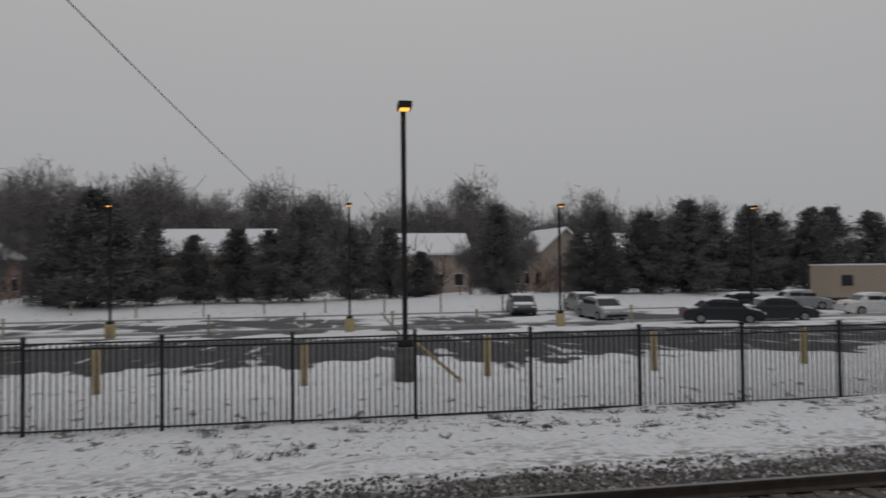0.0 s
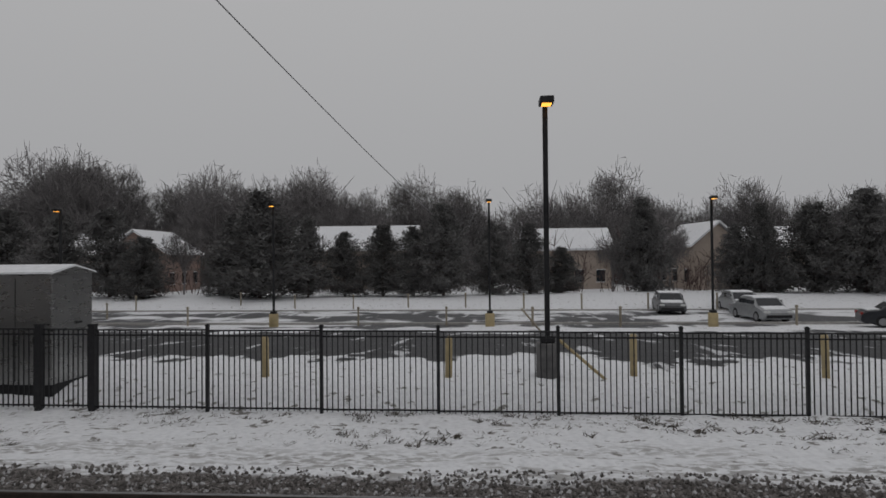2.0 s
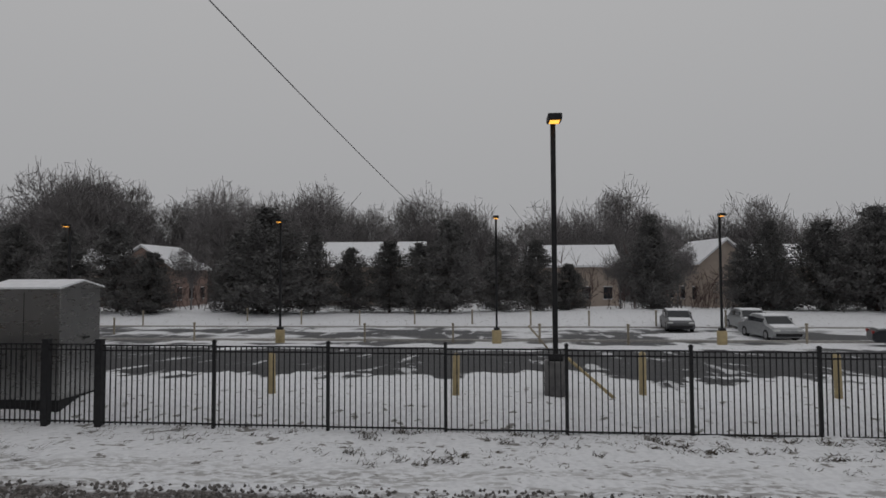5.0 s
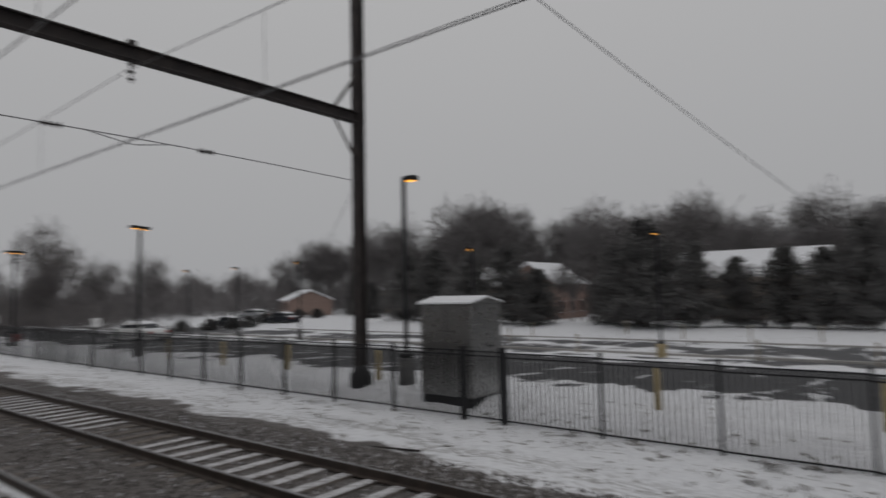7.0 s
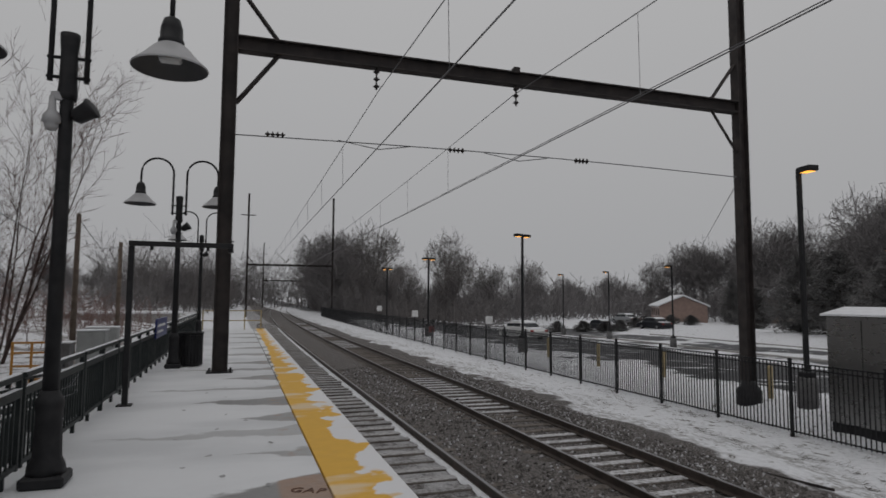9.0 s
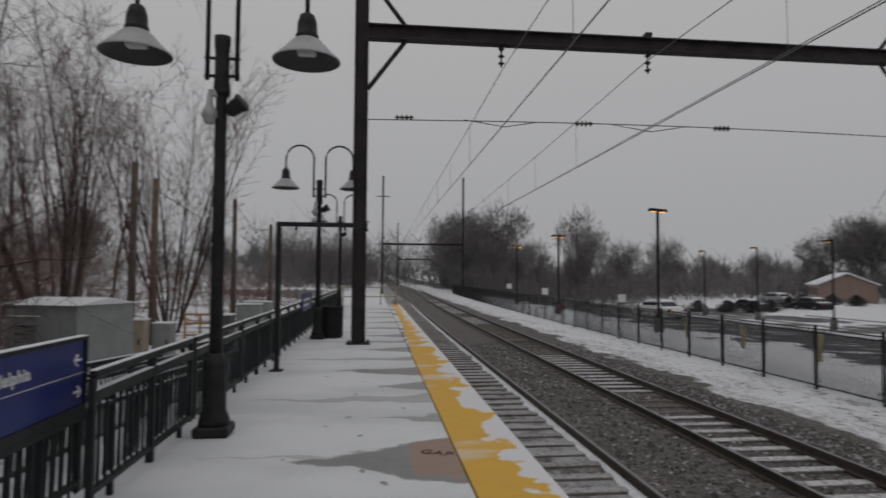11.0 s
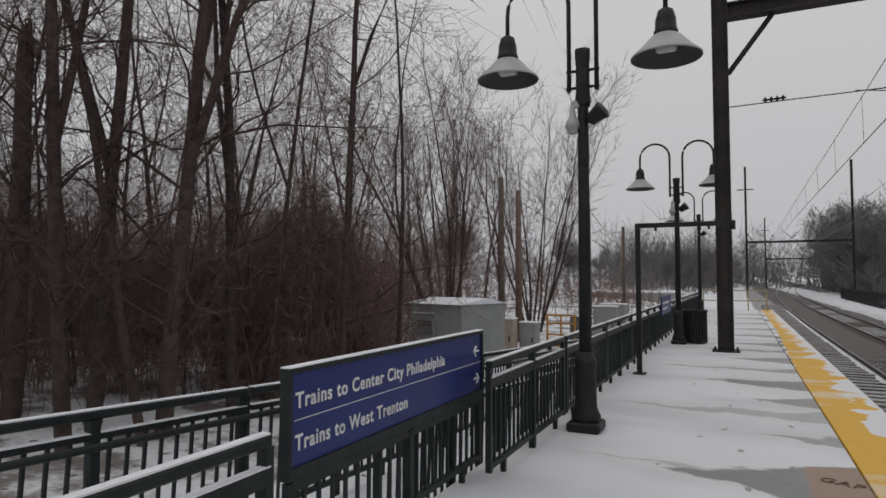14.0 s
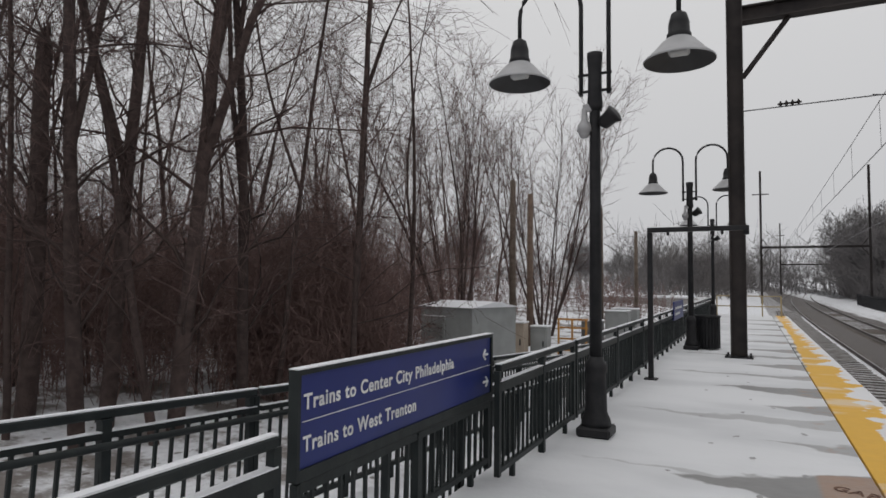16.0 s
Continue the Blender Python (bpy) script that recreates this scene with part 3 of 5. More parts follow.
rv = [bm.verts.new(p) for p in ((-0.10, -0.06, 2.71), (0.71, -0.06, 2.88), (1.5, -0.06, 2.72), (-0.10, 1.83, 2.71), (0.71, 1.83, 2.88), (1.5, 1.83, 2.72), (-0.09, -0.05, 2.755), (0.71, -0.05, 2.925), (1.49, -0.05, 2.755), (-0.09, 1.82, 2.755), (0.71, 1.82, 2.925), (1.49, 1.82, 2.755))]
for f in ((6, 7, 10, 9), (7, 8, 11, 10), (0, 1, 7, 6), (1, 2, 8, 7), (3, 9, 10, 4), (4, 10, 11, 5), (0, 6, 9, 3), (2, 5, 11, 8)):
    bm.faces.new([rv[i] for i in f])
part("roof_snow", bm, SNOW, roof, "layer of settled snow")
# the skid's black also stands for the shadow gap below the body
part("skid", boxes((0.03, 1.4, 0.02, 1.72, -0.12, 0.22)), BLACK, cab, "base skid, black as the shadow gap under the cabinet")
part("door_seam", boxes((-0.006, 0.0, 0.86, 0.875, 0.3, 2.62)), BLACK, cab)
part("handle", boxes((0.78, 0.98, -0.05, 0.0, 1.52, 1.57), bevel=0.008), BLACK, cab)
part("vent", boxes(*[(-0.012, 0.0, 0.2, 0.7, 2.30 + 0.04 * k, 2.32 + 0.04 * k) for k in range(6)]), BRUSHED, cab)


# ---- catenary portals ----
def h_section(x, z0, z1, along=None):
    """One rolled H-section: upright at x from z0 to z1, or lying from x to along with flanges at z0 and z1."""
    bm = bmesh.new()
    if along is None:
        o, i, w = 0.16, 0.135, 0.15
        loop = [(-o, -w), (-i, -w), (-i, -0.012), (i, -0.012), (i, -w), (o, -w), (o, w), (i, w), (i, 0.012), (-i, 0.012), (-i, w), (-o, w)]
        ends = [[bm.verts.new((x + a, b, z)) for a, b in loop] for z in (z0, z1)]
    else:
        f, w = 0.03, 0.15
        loop = [(-w, z0), (w, z0), (w, z0 + f), (0.012, z0 + f), (0.012, z1 - f), (w, z1 - f), (w, z1), (-w, z1), (-w, z1 - f), (-0.012, z1 - f), (-0.012, z0 + f), (-w, z0 + f)]
        ends = [[bm.verts.new((q, a, b)) for a, b in loop] for q in (x, along)]
    n = len(loop)
    for k in range(n):
        bm.faces.new((ends[0][k], ends[0][(k + 1) % n], ends[1][(k + 1) % n], ends[1][k]))
    bm.faces.new(ends[0][::-1]), bm.faces.new(ends[1])
    return bm


def portal(y, first):
    xl, xr, zt = -0.38 + bend(y), 14.06 + bend(y), 19.6
    p = empty("catenary_portal", (xl, y, 0), "dark steel catenary portal spanning both railway tracks", "catenary portal", "portals along the line")
    w = xr - xl
    zl, zr = 0.0 if first else -1.6, -1.15 if first else -1.6
    # H-section columns: two flanges and a web
    for x, z0 in ((0, zl), (w, zr)):
        col = part("column", h_section(x, z0, zt), GIRDER, p)
        if first and x > 0:
            part("footing", lathe([(0.36, z0 - 0.7), (0.36, z0 + 0.18), (0.24, z0 + 0.34), (0.20, z0 + 0.46), (0.0, z0 + 0.46)], 12, x, 0), BLACK, col, "black flared footing")
        else:
            part("base_plate", boxes((x - 0.27, x + 0.27, -0.25, 0.25, z0 - 0.02, z0 + 0.03), bevel=0.006), BLACK, col)
            for bx in (-0.22, 0.22):
                for by in (-0.2, 0.2):
                    part("bolt", lathe([(0.022, z0 + 0.03), (0.022, z0 + 0.075), (0.0, z0 + 0.08)], 6, x + bx, by), BLACK, col)
    part("beam", h_section(0.16, 7.20, 7.54, w - 0.16), GIRDER, p)
    for x0, s in ((0.15, 1), (w - 0.15, -1)):
        part("brace", tube([(x0, 0, 6.0), (x0 + s * 0.9, 0, 7.21)], 0.055, 4), GIRDER, p)
        part("brace", tube([(x0, 0, 8.7), (x0 + s * 0.9, 0, 7.53)], 0.055, 4), GIRDER, p)
    part("cross_arm", boxes((-1.2, 1.2, -0.06, 0.06, 15.8, 15.95)), GIRDER, p)
    return p


def insulator(name, a, b, discs, r):
    """A string of porcelain discs on a rod between two points."""
    a, b = Vector(a), Vector(b)
    bm = tube([a, b], 0.022, 6)
    d = b - a
    n = discs
    for k in range(n):
        c0 = a + d * ((k + 0.25) / n)
        c1 = a + d * ((k + 0.75) / n)
        tube_into(bm, [c0, (c0 + c1) / 2, c1], [0.03, r, 0.03], 10)
    return bm


PY = (14.5, 110.0, 206.0)
for k, y in enumerate(PY):
    pt = portal(y, k == 0)
    xo = bend(y)
    if k == 0:
        # cross span wire with its insulators
        for xa, xb, za, zb in ((0.18, 14.26, 5.26, 5.3),):
            pts = [(xa - 0.02 + (xb - xa) * q / 12, 0, 5.27 + 0.09 * math.sin(math.pi * q / 12)) for q in range(13)]
            part("span_wire", tube(pts, 0.014, 5), WIRE, pt)
        for x in (0.64, 5.05, 8.63):
            part("insulator", insulator("insulator", (x + 0.38 - 0.22, 0, 5.34), (x + 0.38 + 0.22, 0, 5.35), 4, 0.075), PORCELAIN, pt)
    for x in (2.98, 6.70):
        part("hanger", insulator("hanger", (x + 0.38, 0, 7.20), (x + 0.38, 0, 6.66), 3, 0.085), PORCELAIN, pt, "hanging insulator string")
        part("steady_arm", tube([(x + 0.38 - 0.9, 0, 5.34), (x + 0.46, 0, 5.20), (x + 0.38 + 0.9, 0, 5.34)], 0.012, 5), WIRE, pt)
    part("bracket", boxes((6.70 + 0.30, 6.70 + 0.46, -0.1, 0.1, 7.54, 7.68)), GIRDER, pt)

for xt in (3.02, 6.62):
    w = empty("overhead_line", (0, 0, 0), "overhead contact wires with droppers above the railway track", "overhead line", "wires over the tracks")
    zm = 6.62 if xt < 5 else 6.94
    spans = [(-81.0, 14.5), (14.5, 110.0), (110.0, 206.0), (206.0, 302.0)]
    for y0, y1 in spans:
        n = 24
        ps = [y0 + (y1 - y0) * q / n for q in range(n + 1)]
        sag = lambda y: zm - (0.75 if xt < 5 else 1.1) * 4 * ((y - y0) / (y1 - y0)) * (1 - (y - y0) / (y1 - y0)) * 0.75
        part("messenger", tube([(xt + bend(y), y, sag(y)) for y in ps], 0.011, 5), WIRE, w)
        part("contact_wire", tube([(xt + bend(y), y, 5.22) for y in ps], 0.012, 5), WIRE, w)
        part("auxiliary_wire", tube([(xt + bend(y) + 0.05, y, 5.29) for y in ps], 0.009, 5), WIRE, w)
        for q in range(1, 18):
            y = y0 + (y1 - y0) * q / 18
            part("dropper", tube([(xt + bend(y), y, sag(y)), (xt + bend(y) + 0.02, y, 5.25)], 0.006, 4), WIRE, w)

# wire that runs from the right-hand column down across the car park
single("guy_guard", tube([(14.55, -2.85, -1.3), (14.75, -1.75, -0.35)], 0.04, 6), YELLOWPOST, "weathered yellow guy-wire guard anchored in snow", "cable guard")
single("sign_stake", tube([(31.0, -2.9, -2.2), (31.5, -1.9, -1.0)], 0.05, 6), WOODPOST, "leaning wooden stake in the snowy car park", "stake")
single("feeder_cable", tube([(14.06 + (80 - 14.06) * q / 16, 14.5 + (6.4 - 14.5) * q / 16, 16.45 + (7.15 - 16.45) * q / 16 - 1.6 * q / 16 * (1 - q / 16)) for q in range(17)], 0.036, 5), CABLE, "grey overhead cable sloping away from the column", "cable")
single("signal_cable", tube([(14.06, 14.5, 5.35), (38, 44, 5.9), (64, 77, 8.2)], 0.014, 5), WIRE, "thin dark cable running off from the column", "cable")
for kx in (36.9, 46.2):
    kb = single("kerb", boxes((kx, kx + 0.16, -70, 62, -2.62, -2.26), bevel=0.02), CONCRETE, "pale concrete kerb of the car park in snow", "kerb", kind="structure")
single("ground_rod", boxes((-0.02, 0.02, 0, 1.22, 0, 0.04)), GIRDER, "dark steel bar lying on the snow", "bar").matrix_basis = pose(9.31, 7.95, -1.49, 0, 0, 15)


# ---- platform lamps ----
def shade_profile():
    return [(0.10, 0.235), (0.16, 0.19), (0.245, 0.095), (0.335, 0.012), (0.345, 0.0), (0.34, -0.012)]


def twin_lamp():
    L = empty("platform_lamp", (0, 0, 0), "dark twin-arm platform lamp with bell shades and camera", "lamp post", "twin lamps along the platform")
    part("base", boxes((-0.17, 0.17, -0.17, 0.17, 0.0, 0.10), bevel=0.02), BLACK, L)
    part("skirt", lathe([(0.155, 0.10), (0.15, 0.16), (0.115, 0.24), (0.105, 0.62), (0.115, 0.66), (0.115, 0.72), (0.085, 0.76), (0.072, 0.80)], 12), BLACK, L)
    part("shaft", lathe([(0.066, 0.76), (0.060, 2.4), (0.056, 3.60), (0.056, 3.64)], 12), BLACK, L)
    part("head", lathe([(0.075, 3.36), (0.085, 3.41), (0.075, 3.52), (0.072, 3.8), (0.082, 3.92), (0.082, 3.97), (0.0, 3.99)], 12), BLACK, L)
    for s in (-1, 1):
        arm = []
        xi = 0.145 * s
        arm += [(xi, 0, 3.53), (xi, 0, 4.50)]
        for q in range(1, 12):
            a = math.pi * q / 12
            arm.append((xi + s * (0.345 - 0.345 * math.cos(a)), 0, 4.50 + 0.345 * math.sin(a)))
        arm += [(xi + s * 0.69, 0, 4.48), (xi + s * 0.69, 0, 4.12)]
        part("arm", tube(arm, 0.024, 8), BLACK, L)
        for z in (3.57, 3.75):
            part("strut", tube([(0.05 * s, 0, z), (xi + 0.03 * s, 0, z)], 0.016, 6), BLACK, L)
        bell = part("shade", lathe(shade_profile(), 28, closed=False), SHADE, L, "grey bell-shaped enamel shade")
        bell.location = (xi + s * 0.69, 0, 3.765)
        part("cap", lathe([(0.03, 0.50), (0.075, 0.47), (0.10, 0.38), (0.105, 0.27), (0.117, 0.265), (0.117, 0.215), (0.10, 0.21)], 16), BLACK, bell, "black lamp cap")
        part("lining", lathe([(0.05, 0.17), (0.15, 0.165), (0.325, 0.003), (0.337, -0.008)], 28, closed=False), SHADE_IN, bell)
        part("lens", boxes((-0.10, 0.10, -0.06, 0.06, 0.055, 0.12), bevel=0.02), LENS_COOL, bell, "pale lamp glass")
    cam_ = part("loudspeaker", lathe([(0.035, -0.10), (0.07, -0.07), (0.085, 0.06), (0.10, 0.09), (0.0, 0.09)], 14), BLACK, L, "black cylindrical loudspeaker")
    cam_.matrix_basis = pose(0.15, -0.06, 3.24, 60, 0, 70)
    part("speaker_arm", tube([(0.0, 0, 3.23), (0.13, -0.03, 3.24)], 0.02, 6), BLACK, L)
    dome = part("camera_dome", lathe([(0.0, 3.06), (0.04, 3.07), (0.055, 3.10), (0.06, 3.13), (0.078, 3.14), (0.07, 3.20), (0.035, 3.25), (0.025, 3.38)], 14, -0.10, -0.05), SHADE, L, "white dome camera on a bracket")
    part("camera_bracket", boxes((-0.115, -0.02, -0.07, -0.03, 3.34, 3.42), bevel=0.01), SHADE, L)
    return L


lamp = twin_lamp()
lamp.matrix_basis = pose(-1.56, 6.33, 0)
for y in (15.65, 25.0):
    copy_thing(lamp, pose(-1.42, y, 0))
copy_thing(lamp, pose(-1.48, -3.0, 0))

# ---- shelter frame without a sign, bin, end rail ----
goal = empty("overhead_gantry", (0.06, 10.44, 0), "empty black square-tube gantry on the snowy platform", "gantry")
part("post", boxes((-1.70, -1.62, -0.04, 0.04, 0, 2.38), bevel=0.006), BLACK, goal)
part("top_bar", boxes((-1.70, -0.20, -0.04, 0.04, 2.384, 2.46), bevel=0.006), BLACK, goal)
part("post", boxes((-0.28, -0.20, 0.0, 0.08, 2.32, 2.383)), BLACK, goal)
part("foot_plate", boxes((-1.76, -1.56, -0.1, 0.1, 0, 0.02)), BLACK, goal)
for q in (-1.4, -0.6):
    part("hook", boxes((q, q + 0.04, -0.02, 0.02, 2.33, 2.383)), BLACK, goal)

binx, biny = -1.08, 16.0
tbin = empty("litter_bin", (binx, biny, 0), "black slatted steel litter bin on the platform", "litter bin")
part("liner", lathe([(0.24, 0.03), (0.255, 0.72), (0.24, 0.72), (0.0, 0.70)], 20), BLACK, tbin)
slat = mesh_of("slat", boxes((0.262, 0.274, -0.02, 0.02, 0.03, 0.76)), BLACK)
for q in range(24):
    shared("slat", slat, tbin, pose(0, 0, 0, 0, 0, q * 15))
part("rim", lathe([(0.255, 0.76), (0.29, 0.76), (0.29, 0.80), (0.255, 0.80), (0.255, 0.76)], 20), BLACK, tbin)

# ---- platform railing ----
def railing_panel(x, y0, y1, z0, z1, top, label, group, snowy=True, inset=0.13, deep=0.075):
    """Picket panel from y0 to y1 whose foot runs from z0 to z1, with a double top rail."""
    L = y1 - y0
    ang = math.degrees(math.atan2(z1 - z0, L))
    f = empty("railing_panel", (x, y0, z0), label, "railing", group)
    f.matrix_basis = pose(x, y0, z0, ang, 0, 0)
    part("top_rail", boxes((-0.028, 0.028, 0, L, top - 0.05, top), bevel=0.008), RAILING, f)
    if snowy:
        part("rail_snow", boxes((-0.022, 0.022, 0, L, top, top + 0.008)), SNOW, f, "thin line of snow")
    part("mid_rail", boxes((-0.024, 0.024, 0, L, top - inset - deep, top - inset)), RAILING, f)
    if snowy:
        part("mid_snow", boxes((-0.02, 0.026, 0, L, top - inset, top - inset + 0.006)), SNOW, f, "dusting of snow")
    part("bottom_rail", boxes((-0.02, 0.02, 0, L, 0.10, 0.14)), RAILING, f)
    n = max(2, int(L / 0.115))
    for k in range(1, n):
        if k * 2 != n:
            shared("picket", rpick, f, pose(0, L * k / n, 0) @ Matrix.Diagonal((1, 1, (top - inset - 0.01) / 0.87, 1)))
    for yq in (0.0, L):
        shared("stile", rstile, f, pose(0, yq, 0, -ang) @ Matrix.Diagonal((1, 1, top - 0.05, 1)))
    shared("post", rpost, f, pose(0, L / 2, 0, -ang) @ Matrix.Diagonal((1, 1, top - 0.05, 1)))
    for yq in (0.32, L - 0.32):
        shared("foot", rfoot, f, pose(0, yq, 0, -ang))
    return f


rpick = mesh_of("picket", boxes((-0.0095, 0.0095, -0.0095, 0.0095, 0.0, 0.75)), RAILING)
for v in rpick.vertices:
    v.co.z += 0.12
rstile = mesh_of("stile", boxes((-0.022, 0.022, -0.022, 0.022, 0.09, 1.0)), RAILING)
rfoot = mesh_of("foot", boxes((-0.02, 0.02, -0.02, 0.02, -0.05, 0.11)), RAILING)
rpost = mesh_of("post", boxes((-0.028, 0.028, -0.028, 0.028, -0.05, 1.0), (-0.034, 0.034, -0.034, 0.034, 0.98, 1.0)), RAILING)
RL = "dark green picket railing with snow on its top rail"
y = 4.36
while y < 32.5:
    railing_panel(-1.86, y, y + 2.2, 0, 0, 0.92, RL, "railing along the platform")
    y += 2.32
railing_panel(-1.87, -0.55, 1.90, 0, 0, 0.92, RL, "railing along the platform")
railing_panel(-1.87, -3.1, -0.65, 0, 0, 0.92, RL, "railing along the platform")
railing_panel(-2.05, 2.26, 4.60, 0, 0, 0.64, "dark picket railing beneath the direction sign", "railing along the platform", False, 0.02)
# ramp behind the platform, falling away
ramp_len, ry0 = 16.0, -1.2
slope = -0.055
bm = boxes((-3.26, -2.11, 0, ramp_len, -0.25, 0.0))
ramp = single("ramp", bm, SNOW, "snow-covered concrete access ramp beside the platform", "ramp", kind="structure")
ramp.matrix_basis = pose(0, ry0, 0.0, math.degrees(math.atan(slope)), 0, 0)
for k in range(7):
    a = ry0 + 2.25 * k
    railing_panel(-3.30, a, a + 2.2, slope * 2.25 * k, slope * (2.25 * k + 2.2), 1.02, "dark ramp railing with handrail above the snow", "railing of the ramp", inset=0.125, deep=0.035)
    if k > 1:
        railing_panel(-2.20, a, a + 2.2, slope * 2.25 * k, slope * (2.25 * k + 2.2), 0.98, "dark inner ramp railing behind the platform", "inner railing of the ramp", inset=0.10, deep=0.035)
    hr = single("handrail", tube([(-3.20, a, slope * 2.25 * k + 0.84), (-3.20, a + 2.25, slope * (2.25 * k + 2.25) + 0.84)], 0.022, 8), RAILING, "dark round handrail of the ramp", "handrail", "handrails of the ramp")

# ---- direction sign ----
sg = empty("direction_sign", (-2.03, 2.22, 0), "blue station direction sign with white lettering on railing posts", "sign")
part("panel", boxes((-0.03, 0.0, 0.022, 2.39, 0.66, 1.105)), BLUE, sg)
part("frame", boxes((-0.045, 0.014, 0.0, 0.022, 0.605, 1.13), (-0.045, 0.014, 2.39, 2.42, 0.605, 1.13), (-0.045, 0.014, 0.022, 2.39, 1.105, 1.13), (-0.045, 0.014, 0.022, 2.39, 0.605, 0.66)), RAILING, sg, "dark frame")
part("frame_snow", boxes((-0.045, 0.014, 0.0, 2.42, 1.13, 1.136)), SNOW, sg, "thin line of snow")
part("divider", boxes((0.0, 0.003, 0.05, 2.39, 0.878, 0.8815)), WHITE, sg)
far_sign = empty("platform_sign", (-1.79, 15.6, 0), "blue platform sign with plain pale marks on railing posts", "sign")
part("panel", boxes((-0.03, 0.0, 0, 2.2, 0.66, 1.12), bevel=0.01), BLUE, far_sign)
part("marking", boxes((0.001, 0.005, 0.2, 1.7, 0.92, 0.98)), WHITE, far_sign)
part("marking", boxes((0.001, 0.005, 0.2, 1.3, 0.78, 0.84)), WHITE, far_sign)


def writing(text, size, y, z, parent, width):
    cu = bpy.data.curves.new("lettering", "FONT")
    cu.body, cu.size, cu.extrude, cu.offset = text, size, 0.0015, 0.0020
    cu.space_character = 1.12
    tmp = bpy.data.objects.new("lettering", cu)
    scene.collection.objects.link(tmp)
    me = bpy.data.meshes.new_from_object(tmp.evaluated_get(bpy.context.evaluated_depsgraph_get()))
    bpy.data.objects.remove(tmp)
    me.materials.append(WHITE)
    wide = max(v.co.x for v in me.vertices)
    me.transform(Matrix.Diagonal((width / wide, 1, 1, 1)))
    ob = new("lettering", me)
    ob.parent = parent
    ob.matrix_basis = pose(0.003, y, z, 90, 0, 90)
    return ob


for z_, txt, wd in ((0.937, "Trains to Center City Philadelphia", 1.65), (0.737, "Trains to West Trenton", 1.10)):
    o = writing(txt, 0.105, 0.054, z_, sg, wd)
    tagged(o, "white lettering")
for z_, s in ((0.972, -1), (0.757, 1)):
    bm = bmesh.new()
    yc = 2.29
    for a, b in (((yc - 0.045, 0), (yc + 0.045, 0)), ((yc + s * 0.045, 0), (yc + s * 0.006, 0.038)), ((yc + s * 0.045, 0), (yc + s * 0.006, -0.038))):
        tube_into(bm, [(0.003, a[0], z_ + a[1]), (0.003, b[0], z_ + b[1])], 0.010, 4)
    part("arrow", bm, WHITE, sg)


# worn painted warning on the bare concrete by the edge
cu_paint = mat("worn_stencil_paint", (0.085, 0.045, 0.035), 0.8, color2=(0.17, 0.09, 0.06), scale=30)
gap = writing("GAP", 0.17, 0, 0, platform, 0.30)
gap.data.materials.clear()
gap.data.materials.append(cu_paint)
gap.matrix_basis = pose(0.40, 5.52, 0.003, 0, 0, -22)
tagged(gap, "worn dark stencilled word on bare concrete")


# ---- trees ----
def limb(rng, V, F, p, d, length, r0, sides, segs, wander, up, taper=0.75):
    """Adds one tapered crooked branch and returns points along it."""
    pts, dirs, rad = [np.array(p, float)], [np.array(d, float)], [r0]
    cur = np.array(d, float)
    for k in range(segs):
        cur = cur + rng.normal(0, wander, 3) + np.array([0, 0, up])
        cur /= math.sqrt(cur[0] ** 2 + cur[1] ** 2 + cur[2] ** 2)
        pts.append(pts[-1] + cur * length / segs)
        dirs.append(cur)
        rad.append(r0 * (1 - taper * (k + 1) / segs))
    base = len(V)
    for pp, dd, rr in zip(pts, dirs, rad):
        dx, dy, dz = dd
        if abs(dz) < 0.9:
            ux, uy, uz = dy, -dx, 0.0
        else:
            ux, uy, uz = 0.0, dz, -dy
        n = math.sqrt(ux * ux + uy * uy + uz * uz) + 1e-9
        ux, uy, uz = ux / n, uy / n, uz / n
        vx, vy, vz = dy * uz - dz * uy, dz * ux - dx * uz, dx * uy - dy * ux
        for k in range(sides):
            c, s = rr * math.cos(2 * math.pi * k / sides), rr * math.sin(2 * math.pi * k / sides)
            V.append((pp[0] + c * ux + s * vx, pp[1] + c * uy + s * vy, pp[2] + c * uz + s * vz))
    for q in range(segs):
        for k in range(sides):
            a, b = base + q * sides + k, base + q * sides + (k + 1) % sides
            F.append((a, b, b + sides, a + sides))
    return pts, dirs, rad


def side_way(rng, d, spread):
    w = rng.normal(0, 1, 3)
    w -= d * float(w @ d)
    w /= math.sqrt(float(w @ w))
    a = rng.uniform(*spread)
    return d * math.cos(a) + w * math.sin(a)


